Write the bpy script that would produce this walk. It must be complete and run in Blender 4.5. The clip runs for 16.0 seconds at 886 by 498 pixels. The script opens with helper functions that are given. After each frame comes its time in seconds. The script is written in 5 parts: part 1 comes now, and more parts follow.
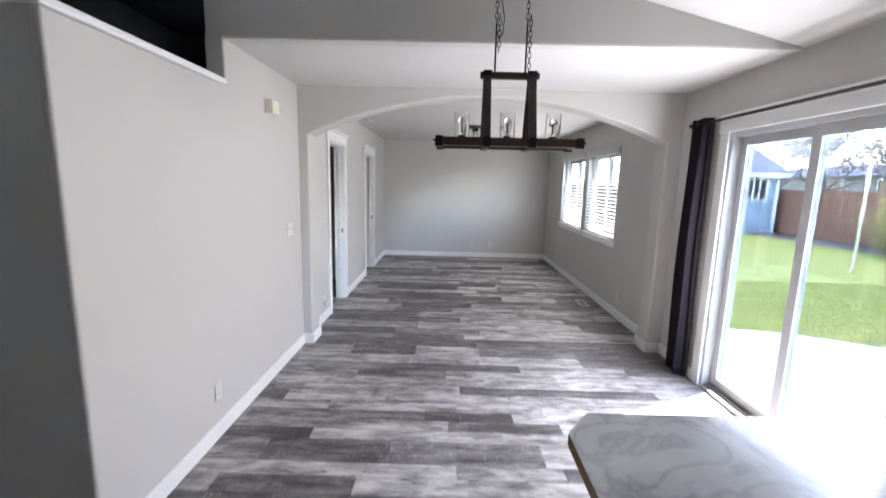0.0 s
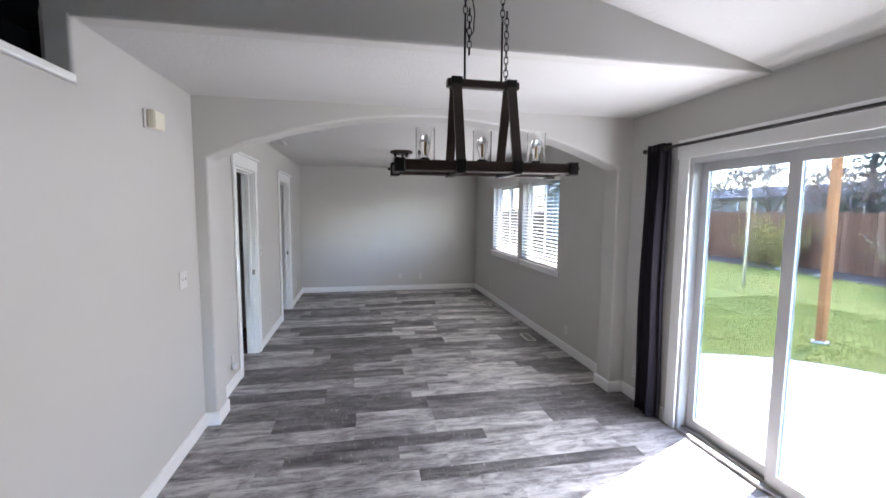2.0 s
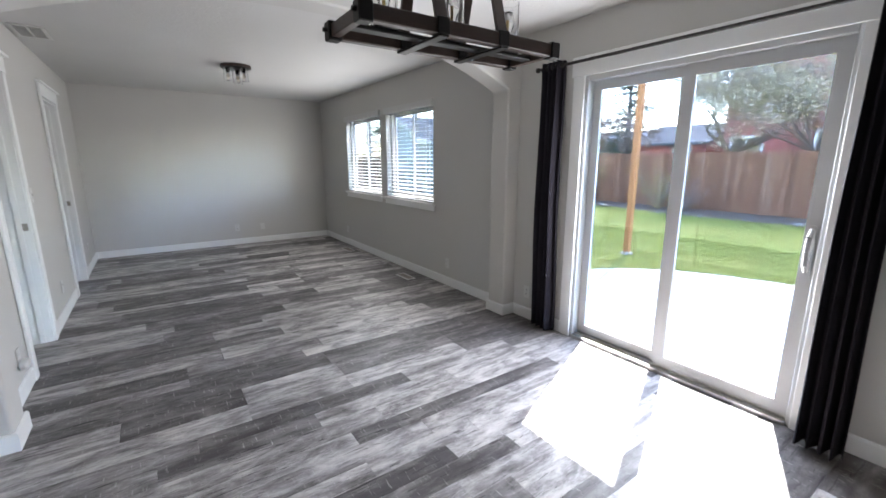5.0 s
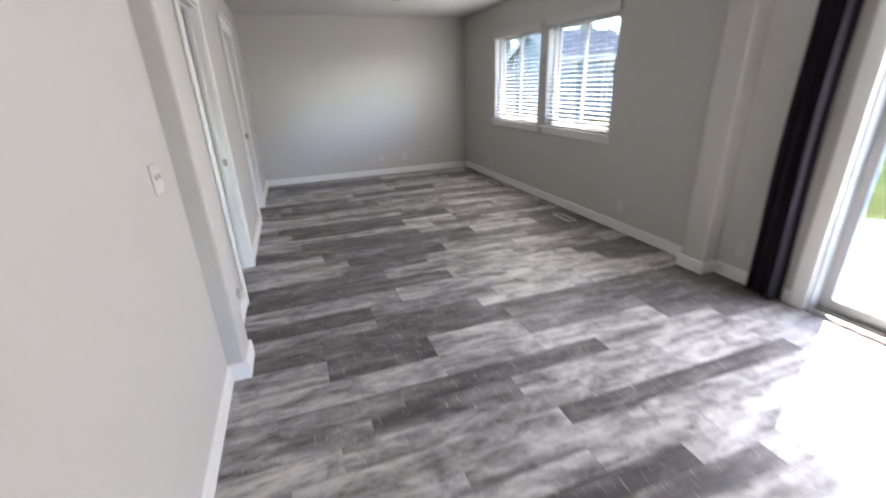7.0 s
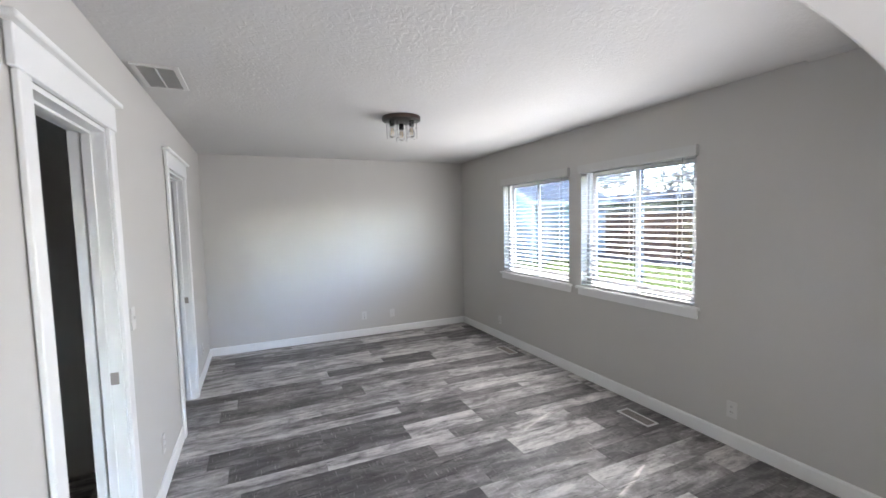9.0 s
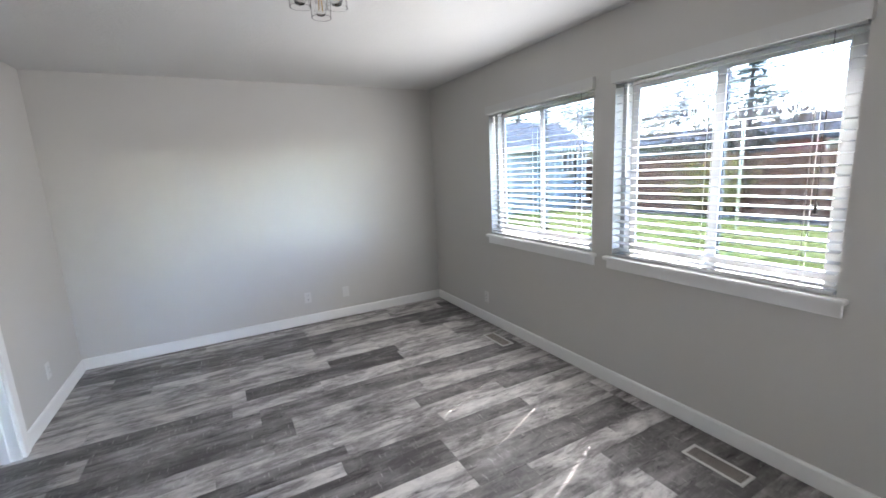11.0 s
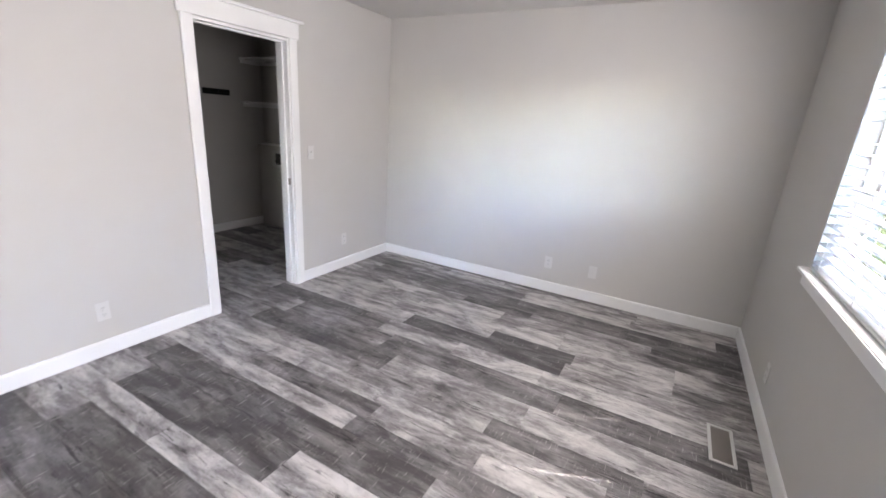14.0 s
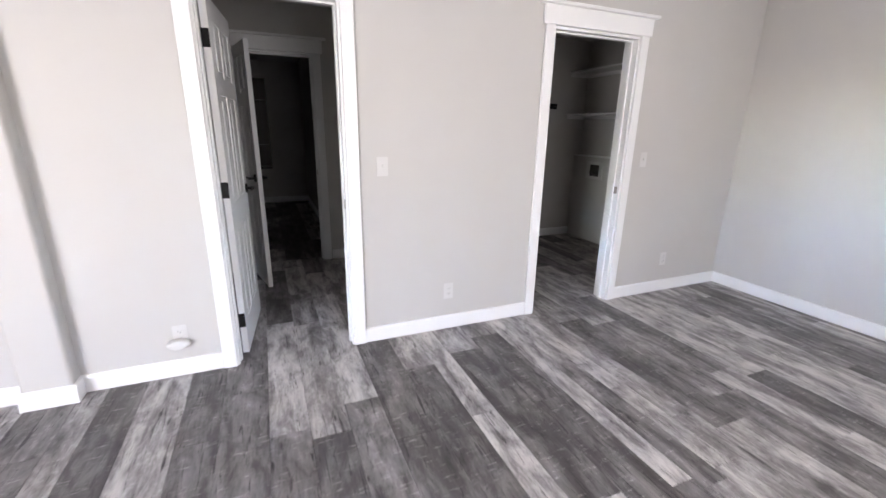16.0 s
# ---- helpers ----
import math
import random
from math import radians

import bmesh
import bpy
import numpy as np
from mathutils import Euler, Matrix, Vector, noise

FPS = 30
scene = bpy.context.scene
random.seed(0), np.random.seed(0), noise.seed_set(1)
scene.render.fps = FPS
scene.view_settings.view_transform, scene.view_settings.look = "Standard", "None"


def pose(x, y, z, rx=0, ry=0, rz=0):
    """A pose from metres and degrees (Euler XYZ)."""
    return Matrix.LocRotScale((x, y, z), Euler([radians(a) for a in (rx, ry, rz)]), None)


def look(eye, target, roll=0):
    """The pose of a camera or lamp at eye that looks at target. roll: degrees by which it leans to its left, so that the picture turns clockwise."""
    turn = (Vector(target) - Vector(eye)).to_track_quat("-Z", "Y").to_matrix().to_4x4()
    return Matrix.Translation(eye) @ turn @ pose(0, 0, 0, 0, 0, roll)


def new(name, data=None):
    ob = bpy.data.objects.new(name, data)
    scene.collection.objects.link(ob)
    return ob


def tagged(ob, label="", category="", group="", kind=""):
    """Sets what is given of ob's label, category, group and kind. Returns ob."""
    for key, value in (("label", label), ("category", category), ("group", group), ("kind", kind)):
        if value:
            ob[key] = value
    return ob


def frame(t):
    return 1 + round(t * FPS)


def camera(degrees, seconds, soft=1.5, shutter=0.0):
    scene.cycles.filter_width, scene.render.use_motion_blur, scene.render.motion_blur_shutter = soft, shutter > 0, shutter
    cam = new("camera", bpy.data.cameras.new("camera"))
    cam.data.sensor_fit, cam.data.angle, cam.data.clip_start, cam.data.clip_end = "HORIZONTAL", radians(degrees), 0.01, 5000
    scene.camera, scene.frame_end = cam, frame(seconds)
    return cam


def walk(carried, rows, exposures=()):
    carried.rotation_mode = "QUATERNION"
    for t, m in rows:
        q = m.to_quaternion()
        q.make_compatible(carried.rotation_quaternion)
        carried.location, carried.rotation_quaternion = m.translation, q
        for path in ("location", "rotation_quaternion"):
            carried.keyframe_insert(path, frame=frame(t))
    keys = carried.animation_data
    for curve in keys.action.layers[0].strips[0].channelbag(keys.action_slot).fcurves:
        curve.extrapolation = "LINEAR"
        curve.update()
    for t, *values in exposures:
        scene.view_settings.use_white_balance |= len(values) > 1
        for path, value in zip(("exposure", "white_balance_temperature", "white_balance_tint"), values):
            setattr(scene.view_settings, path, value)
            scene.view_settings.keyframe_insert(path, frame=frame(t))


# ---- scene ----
cam = camera(93.6, 16.0, shutter=0.3)
EXPOSURES = [(0.0, 7.58, 6200, 15), (1.5, 7.35, 6100, 15), (3.0, 7.27, 6150, 14), (5.5, 7.35, 6200, 11), (6.5, 7.5, 6400, 13), (7.0, 7.48, 6500, 14), (7.5, 7.5, 6600, 16),
             (8.5, 7.85, 6200, 13), (11.0, 7.8, 6150, 12), (12.5, 7.85, 6600, 18), (13.0, 7.97, 6500, 18), (14.0, 8.21, 6400, 18), (14.5, 8.25, 6450, 18), (16.0, 8.2, 6450, 18)]
PATH = [
    (0, (0.097, -0.031, 1.602), (0.075, 1.943, 1.286), 1.4),
    (0.5, (0.088, 0.209, 1.667), (0.11, 2.206, 1.57), 2.0),
    (1, (0.054, 0.337, 1.681), (0.192, 2.331, 1.636), 1.1),
    (1.5, (-0.052, 0.482, 1.662), (0.289, 2.452, 1.601), 0.2),
    (2, (-0.112, 0.578, 1.644), (0.263, 2.534, 1.456), 0.4),
    (2.5, (-0.086, 0.7, 1.602), (0.325, 2.617, 1.207), 0.4),
    (3, (-0.044, 0.817, 1.599), (0.459, 2.698, 1.145), 0.5),
    (3.2, (-0.048, 0.849, 1.628), (0.501, 2.741, 1.281), 0.7),
    (5.3, (-0.581, 1.21, 1.415), (0.644, 2.713, 0.926), -0.4),
    (5.5, (-0.632, 1.242, 1.427), (0.649, 2.649, 0.812), -0.1),
    (6, (-0.79, 1.273, 1.39), (0.364, 2.599, 0.437), -6.0),
    (6.5, (-0.823, 1.377, 1.382), (0.223, 2.724, 0.337), -2.3),
    (7, (-0.781, 1.746, 1.464), (-0.185, 3.506, 0.723), -2.2),
    (7.5, (-0.797, 2.127, 1.493), (-0.309, 3.996, 0.977), -1.4),
    (8, (-0.796, 2.51, 1.563), (-0.091, 4.355, 1.245), -2.1),
    (8.5, (-0.747, 2.865, 1.592), (0.004, 4.713, 1.457), -1.9),
    (8.7, (-0.741, 3.016, 1.605), (0.061, 4.844, 1.485), -1.0),
    (10.8, (-0.173, 4.427, 1.55), (0.703, 6.182, 1.16), -3.1),
    (11, (-0.087, 4.524, 1.539), (0.832, 6.262, 1.174), -2.9),
    (11.5, (0.169, 4.75, 1.556), (0.692, 6.666, 1.327), -0.9),
    (12, (0.405, 5.055, 1.574), (0.769, 7.017, 1.434), -0.6),
    (12.5, (0.676, 5.291, 1.633), (0.745, 7.287, 1.744), -2.7),
    (13, (1.013, 5.422, 1.564), (0.591, 7.372, 1.425), 1.4),
    (13.5, (1.292, 5.252, 1.502), (0.557, 7.052, 1.03), 3.2),
    (14, (1.542, 5.197, 1.506), (0.626, 6.876, 0.921), 3.9),
    (14.5, (1.685, 5.169, 1.417), (0.404, 6.544, 0.734), 3.2),
    (15, (1.653, 5.006, 1.397), (-0.024, 5.917, 0.798), -0.1),
    (15.5, (1.528, 4.934, 1.402), (-0.219, 5.683, 0.781), 0.6),
    (16, (1.203, 5.093, 1.385), (-0.565, 5.843, 0.827), 1.0),
]
walk(cam, [(t, look(eye, target, roll)) for t, eye, target, roll in PATH], EXPOSURES)

# ---- world and sun ----
SUN_FROM = Vector((1.32, 0.56, 1.97)).normalized()
world = bpy.data.worlds.new("world")
world.use_nodes = True
scene.world = world
sky = world.node_tree.nodes.new("ShaderNodeTexSky")
sky.sky_type = "NISHITA"
sky.sun_disc = False
sky.sun_elevation = math.asin(SUN_FROM.z)
sky.sun_rotation = math.atan2(SUN_FROM.x, SUN_FROM.y)
sky.air_density, sky.dust_density, sky.ozone_density = 1.0, 0.25, 1.0
backdrop = world.node_tree.nodes["Background"]
backdrop.inputs["Strength"].default_value = 0.09
world.node_tree.links.new(sky.outputs["Color"], backdrop.inputs["Color"])
sun = new("sun", bpy.data.lights.new("sun", "SUN"))
sun.data.energy, sun.data.angle, sun.data.color = 0.32, radians(0.6), (1.0, 0.955, 0.89)
sun.matrix_world = look(SUN_FROM * 30, (0, 0, 0))


def daylight(name, x, y0, y1, z0, z1, watts):
    """Added lamp in one garden wall opening, standing in for sky and sunlit garden."""
    lamp = new(name, bpy.data.lights.new(name, "AREA"))
    lamp.data.shape, lamp.data.size, lamp.data.size_y = "RECTANGLE", z1 - z0, y1 - y0
    lamp.data.energy, lamp.data.color = watts, (1.0, 0.985, 0.96)
    lamp.matrix_world = pose(x, (y0 + y1) / 2, (z0 + z1) / 2, 0, 90, 0)


daylight("patio_door_daylight_lamp", 2.225, 1.83, 3.13, 0.62, 1.70, 0.46)
daylight("window_daylight", 2.19, 5.30, 6.37, 0.98, 2.00, 0.105)
daylight("window_daylight", 2.19, 6.64, 7.77, 0.98, 2.00, 0.105)


# ---- helpers ----
def box(bm, x0, x1, y0, y1, z0, z1):
    vs = [bm.verts.new(p) for p in ((x0, y0, z0), (x1, y0, z0), (x1, y1, z0), (x0, y1, z0), (x0, y0, z1), (x1, y0, z1), (x1, y1, z1), (x0, y1, z1))]
    for f in ((3, 2, 1, 0), (4, 5, 6, 7), (0, 1, 5, 4), (1, 2, 6, 5), (2, 3, 7, 6), (3, 0, 4, 7)):
        bm.faces.new([vs[i] for i in f])
    return vs


def boxes(*dims, bevel=0.0, segments=2):
    bm = bmesh.new()
    for d in dims:
        box(bm, *d)
    if bevel:
        bmesh.ops.bevel(bm, geom=bm.edges[:], offset=bevel, segments=segments, affect="EDGES", clamp_overlap=True)
    return bm


def tube(bm, a, b, r0, r1=None, sides=8, caps=True):
    """A tapered rod from a to b."""
    r1 = r0 if r1 is None else r1
    a, b = Vector(a), Vector(b)
    turn = (b - a).to_track_quat("Z", "Y")
    rings = []
    for p, r in ((a, r0), (b, r1)):
        rings.append([bm.verts.new(p + turn @ Vector((r * math.cos(2 * math.pi * i / sides), r * math.sin(2 * math.pi * i / sides), 0))) for i in range(sides)])
    for i in range(sides):
        j = (i + 1) % sides
        bm.faces.new((rings[0][i], rings[0][j], rings[1][j], rings[1][i]))
    if caps and sides > 2:
        bm.faces.new(list(reversed(rings[0])))
        bm.faces.new(rings[1])
    return bm


def lathe(bm, centre, profile, sides=24):
    """A turned shape from (radius, height) pairs round a vertical axis."""
    rings = []
    for r, h in profile:
        rings.append([bm.verts.new((centre[0] + r * math.cos(2 * math.pi * i / sides), centre[1] + r * math.sin(2 * math.pi * i / sides), centre[2] + h)) for i in range(sides)])
    for lo, hi in zip(rings, rings[1:]):
        for i in range(sides):
            j = (i + 1) % sides
            bm.faces.new((lo[i], lo[j], hi[j], hi[i]))
    return bm


def ring(bm, centre, normal, radius, thick, sides=16, tube_sides=6):
    """A torus."""
    turn = Vector(normal).to_track_quat("Z", "Y")
    loops = []
    for i in range(sides):
        a = 2 * math.pi * i / sides
        out = Vector((math.cos(a), math.sin(a), 0))
        loops.append([bm.verts.new(Vector(centre) + turn @ (out * (radius + thick * math.cos(b)) + Vector((0, 0, thick * math.sin(b))))) for b in [2 * math.pi * k / tube_sides for k in range(tube_sides)]])
    for i in range(sides):
        p, q = loops[i], loops[(i + 1) % sides]
        for k in range(tube_sides):
            m = (k + 1) % tube_sides
            bm.faces.new((p[k], q[k], q[m], p[m]))
    return bm


def mesh_of(name, bm, material, smooth=False):
    bmesh.ops.recalc_face_normals(bm, faces=bm.faces[:])
    me = bpy.data.meshes.new(name)
    bm.to_mesh(me)
    bm.free()
    me.materials.append(material)
    if smooth:
        me.polygons.foreach_set("use_smooth", [True] * len(me.polygons))
        me.set_sharp_from_angle(angle=radians(40))
    return me


def thing(name, origin, label="", category="", group="", kind=""):
    ob = new(name)
    ob.empty_display_size = 0.05
    ob.location = origin
    ob["base"] = [float(v) for v in origin]
    return tagged(ob, label, category, group, kind)


def root_of(ob):
    while ob.parent:
        ob = ob.parent
    return ob


def part(name, bm, material, parent, label="", smooth=False):
    """One mesh, given in world places, as a part of a thing or of another part."""
    bmesh.ops.translate(bm, verts=bm.verts[:], vec=-Vector(root_of(parent)["base"]))
    ob = new(name, mesh_of(name, bm, material, smooth))
    ob.parent = parent
    return tagged(ob, label)


def solid(name, bm, material, label="", category="", kind="structure", bevel=0.0, smooth=False, segments=3):
    ob = new(name, mesh_of(name, bm, material, smooth))
    if bevel:
        m = ob.modifiers.new("edge", "BEVEL")
        m.width, m.segments, m.limit_method, m.angle_limit = bevel, segments, "ANGLE", radians(50)
    return tagged(ob, label, category, "", kind)


# ---- materials ----
class Nodes:
    def __init__(self, name):
        self.mat = bpy.data.materials.new(name)
        self.mat.use_nodes = True
        self.t = self.mat.node_tree
        self.bsdf = self.t.nodes["Principled BSDF"]

    def node(self, kind, **inputs):
        n = self.t.nodes.new(kind)
        for k, v in inputs.items():
            self.feed(n, k.replace("_", " "), v)
        return n

    def feed(self, n, key, v):
        socket = n.inputs[key] if not isinstance(key, int) else n.inputs[key]
        if isinstance(v, bpy.types.NodeSocket):
            self.t.links.new(v, socket)
        else:
            socket.default_value = v

    def math(self, op, a, b=0.0, c=0.0):
        n = self.t.nodes.new("ShaderNodeMath")
        n.operation = op
        for i, v in enumerate((a, b, c)):
            self.feed(n, i, v)
        return n.outputs[0]

    def coords(self, stretch=(1, 1, 1), shift=None, space="Object"):
        tc = self.t.nodes.new("ShaderNodeTexCoord").outputs[space]
        if shift is not None:
            add = self.t.nodes.new("ShaderNodeVectorMath")
            add.operation = "ADD"
            self.t.links.new(tc, add.inputs[0])
            self.t.links.new(shift, add.inputs[1])
            tc = add.outputs[0]
        m = self.t.nodes.new("ShaderNodeMapping")
        m.inputs["Scale"].default_value = stretch
        self.t.links.new(tc, m.inputs["Vector"])
        return m.outputs[0]

    def noise(self, vec, scale, detail=4.0, rough=0.55, distort=0.0):
        n = self.node("ShaderNodeTexNoise", Scale=scale, Detail=detail, Roughness=rough, Distortion=distort)
        self.t.links.new(vec, n.inputs["Vector"])
        return n.outputs["Fac"]

    def ramp(self, fac, stops):
        r = self.t.nodes.new("ShaderNodeValToRGB")
        while len(r.color_ramp.elements) < len(stops):
            r.color_ramp.elements.new(0.5)
        for e, (p, c) in zip(r.color_ramp.elements, stops):
            e.position = p
            e.color = (*c, 1)
        self.t.links.new(fac, r.inputs["Fac"])
        return r.outputs["Color"]

    def bump(self, height, strength, distance):
        b = self.node("ShaderNodeBump", Strength=strength, Distance=distance)
        self.t.links.new(height, b.inputs["Height"])
        self.t.links.new(b.outputs["Normal"], self.bsdf.inputs["Normal"])

    def set(self, **inputs):
        for k, v in inputs.items():
            self.feed(self.bsdf, k.replace("_", " "), v)
        return self


def surface(name, colour, rough=0.5, metal=0.0, vary=0.08, scale=3.0, grain=60.0, bump=0.1, depth=0.002, stretch=(1, 1, 1)):
    """A colour that wanders at two scales, with a fine relief."""
    n = Nodes(name)
    v = n.coords(stretch)
    big, fine = n.noise(v, scale, 3), n.noise(v, grain, 4, 0.6)
    mixed = n.math("ADD", n.math("MULTIPLY", big, 0.65), n.math("MULTIPLY", fine, 0.35))
    lo = tuple(max(0.0, c * (1 - vary * 1.6)) for c in colour)
    hi = tuple(min(1.0, c * (1 + vary * 1.6)) for c in colour)
    n.set(Base_Color=n.ramp(mixed, [(0.25, lo), (0.75, hi)]), Metallic=metal)
    n.set(Roughness=n.math("MULTIPLY_ADD", big, 0.16, rough - 0.08))
    if bump:
        n.bump(fine, bump, depth)
    return n.mat


WALL = surface("greige_wall_paint", (0.505, 0.492, 0.468), 0.72, vary=0.018, scale=1.3, grain=170, bump=0.16, depth=0.0015)
TRIM = surface("white_trim_paint", (0.77, 0.77, 0.76), 0.38, vary=0.02, grain=90, bump=0.04, depth=0.0008)
VINYL = surface("white_vinyl", (0.48, 0.485, 0.49), 0.34, vary=0.015, grain=40, bump=0.03, depth=0.0005)
PLASTIC = surface("white_plastic", (0.58, 0.572, 0.552), 0.36, vary=0.015, grain=50, bump=0.0)
CREAM = surface("yellowed_plastic", (0.72, 0.68, 0.55), 0.4, vary=0.03, grain=50, bump=0.0)
BLACK = surface("black_metal", (0.008, 0.0075, 0.0075), 0.45, metal=0.0, vary=0.25, grain=80, bump=0.05, depth=0.0006)
BLACK.node_tree.nodes["Principled BSDF"].inputs["Specular IOR Level"].default_value = 0.25
BRONZE = surface("bronze_metal", (0.012, 0.009, 0.0075), 0.5, metal=0.0, vary=0.2, grain=70, bump=0.05, depth=0.0006)
DARKWOOD = surface("stained_dark_wood", (0.030, 0.016, 0.011), 0.42, vary=0.4, scale=5, grain=60, bump=0.25, depth=0.001, stretch=(1, 9, 9))
STEEL = surface("brushed_steel", (0.55, 0.54, 0.52), 0.32, metal=1.0, vary=0.06, grain=120, bump=0.03, depth=0.0004)
# one dark colour stands in for the shade in holes and gaps
DARKHOLE = surface("hole_and_gap_shade", (0.05, 0.045, 0.04), 0.8, vary=0.2, bump=0.0)
# near-black base colour stands in for the shade of the unlit stairwell
STAIRSHADE = surface("stairwell_shade_black", (0.005, 0.0045, 0.004), 0.95, vary=0.25, scale=1.0, bump=0.1)
STAIRSHADE.node_tree.nodes["Principled BSDF"].inputs["Specular IOR Level"].default_value = 0.05
FABRIC = surface("plum_grey_curtain_fabric", (0.016, 0.014, 0.019), 0.9, vary=0.14, scale=6, grain=420, bump=0.35, depth=0.001)
FABRIC.node_tree.nodes["Principled BSDF"].inputs["Specular IOR Level"].default_value = 0.12
PARTICLE = surface("brown_board_edge", (0.21, 0.125, 0.06), 0.8, vary=0.22, scale=40, grain=300, bump=0.3, depth=0.001)
CONCRETE = surface("pale_concrete", (0.60, 0.59, 0.56), 0.9, vary=0.06, scale=1.4, grain=90, bump=0.3, depth=0.002)
POSTWOOD = surface("orange_cedar_post", (0.46, 0.20, 0.075), 0.7, vary=0.22, scale=3, grain=30, bump=0.3, depth=0.002, stretch=(8, 8, 0.6))
BARK = surface("grey_brown_bark", (0.13, 0.10, 0.085), 0.9, vary=0.25, scale=6, grain=60, bump=0.5, depth=0.01)
TWIG = surface("pinkish_bare_twigs", (0.24, 0.205, 0.195), 0.9, vary=0.2, bump=0.0)
SHEDWALL = surface("blue_grey_siding_paint", (0.27, 0.335, 0.385), 0.7, vary=0.06, scale=2, grain=60, bump=0.1)
ROOFING = surface("blue_grey_shingles", (0.105, 0.112, 0.125), 0.9, vary=0.2, scale=4, grain=30, bump=0.5, depth=0.01)
REDWALL = surface("barn_red_siding", (0.36, 0.12, 0.11), 0.75, vary=0.1, scale=2, grain=40, bump=0.1)
GREYWALL = surface("grey_house_siding", (0.24, 0.23, 0.22), 0.8, vary=0.08, scale=2, grain=40, bump=0.1)
DARKPANE = surface("dark_window_glass", (0.03, 0.035, 0.04), 0.12, vary=0.2, bump=0.0)
LOUVER = surface("beige_grey_metal", (0.30, 0.27, 0.245), 0.5, vary=0.06, bump=0.0)
SOIL = surface("garden_bed_soil", (0.11, 0.085, 0.065), 0.95, vary=0.3, scale=6, grain=50, bump=0.6, depth=0.02)
ROCK = surface("pale_garden_stone", (0.27, 0.25, 0.225), 0.9, vary=0.15, scale=6, grain=40, bump=0.5, depth=0.01)


def ceiling_paint():
    n = Nodes("white_knockdown_ceiling")
    v = n.coords()
    blobs, fine = n.noise(v, 26, 3, 0.5, 1.2), n.noise(v, 140, 3)
    n.set(Base_Color=n.ramp(n.noise(v, 1.1, 3), [(0.2, (0.54, 0.53, 0.515)), (0.8, (0.58, 0.57, 0.553))]), Roughness=0.85)
    step = n.ramp(blobs, [(0.46, (0, 0, 0)), (0.56, (1, 1, 1))])
    grey = n.t.nodes.new("ShaderNodeRGBToBW")
    n.t.links.new(step, grey.inputs[0])
    n.bump(n.math("ADD", grey.outputs[0], n.math("MULTIPLY", fine, 0.3)), 0.32, 0.0022)
    return n.mat


def plank_vinyl(name, per_island):
    """Weathered grey oak print: each plank has its own tone, streaks, blotches and saw marks."""
    n = Nodes(name)
    if per_island:
        rnd = n.t.nodes.new("ShaderNodeNewGeometry").outputs["Random Per Island"]
    else:
        rnd = n.t.nodes.new("ShaderNodeObjectInfo").outputs["Random"]
    shift = n.node("ShaderNodeCombineXYZ", X=n.math("MULTIPLY", rnd, 173.0), Y=n.math("MULTIPLY", rnd, 61.0), Z=0.0).outputs[0]
    streak = n.noise(n.coords((1.6, 13.0, 1), shift), 1.0, 6, 0.6, 0.5)
    blotch = n.noise(n.coords((3.6, 8.5, 1), shift), 1.0, 7, 0.64, 0.6)
    hair = n.noise(n.coords((6.0, 150.0, 1), shift), 1.0, 3, 0.6)
    saw = n.noise(n.coords((95.0, 11.0, 1), shift), 1.0, 3, 0.6)
    cracks = n.noise(n.coords((3.4, 42.0, 1), shift), 1.0, 6, 0.68, 1.4)
    # charcoal boards are even, pale ones cloudy
    kind = n.t.nodes.new("ShaderNodeRGBToBW")
    n.t.links.new(n.ramp(rnd, [(0.0, (0.26,) * 3), (0.28, (0.36,) * 3), (0.42, (0.54,) * 3), (1.0, (0.71,) * 3)]), kind.inputs[0])
    base = kind.outputs[0]
    swing = n.math("MULTIPLY_ADD", base, 1.65, 0.32)
    grain = n.math("MULTIPLY", n.math("SUBTRACT", streak, 0.5), 0.70)
    grain = n.math("MULTIPLY_ADD", n.math("SUBTRACT", blotch, 0.5), 1.10, grain)
    tone = n.math("MULTIPLY_ADD", grain, swing, base)
    tone = n.math("MULTIPLY_ADD", n.math("SUBTRACT", hair, 0.5), 0.10, tone)
    # short pale saw marks across the dark boards
    tick = n.math("MINIMUM", n.math("MAXIMUM", n.math("MULTIPLY", n.math("SUBTRACT", saw, 0.60), 10.0), 0.0), 1.0)
    tone = n.math("MULTIPLY_ADD", tick, n.math("MULTIPLY", n.math("SUBTRACT", 0.72, base), 0.75), tone)
    grit = n.noise(n.coords((16.0, 52.0, 1), shift), 1.0, 5, 0.65, 0.8)
    tone = n.math("MULTIPLY_ADD", n.math("SUBTRACT", grit, 0.5), n.math("MULTIPLY", base, 0.85), tone)
    dark = n.math("MULTIPLY", n.math("SMOOTH_MIN", n.math("MULTIPLY", n.math("SUBTRACT", cracks, 0.585), 13.0), 1.0, 0.1), 0.42)
    tone = n.math("SUBTRACT", tone, n.math("MAXIMUM", dark, 0.0))
    n.set(Base_Color=n.ramp(tone, [(0.0, (0.036, 0.033, 0.034)), (0.25, (0.092, 0.085, 0.084)), (0.5, (0.235, 0.221, 0.217)), (0.75, (0.46, 0.438, 0.427)), (1.0, (0.62, 0.595, 0.574))]))
    n.set(Roughness=n.math("MULTIPLY_ADD", hair, 0.16, 0.38), Specular_IOR_Level=0.30)
    n.bump(n.math("ADD", n.math("MULTIPLY", hair, 0.6), n.math("MULTIPLY", streak, 0.5)), 0.22, 0.0012)
    return n.mat


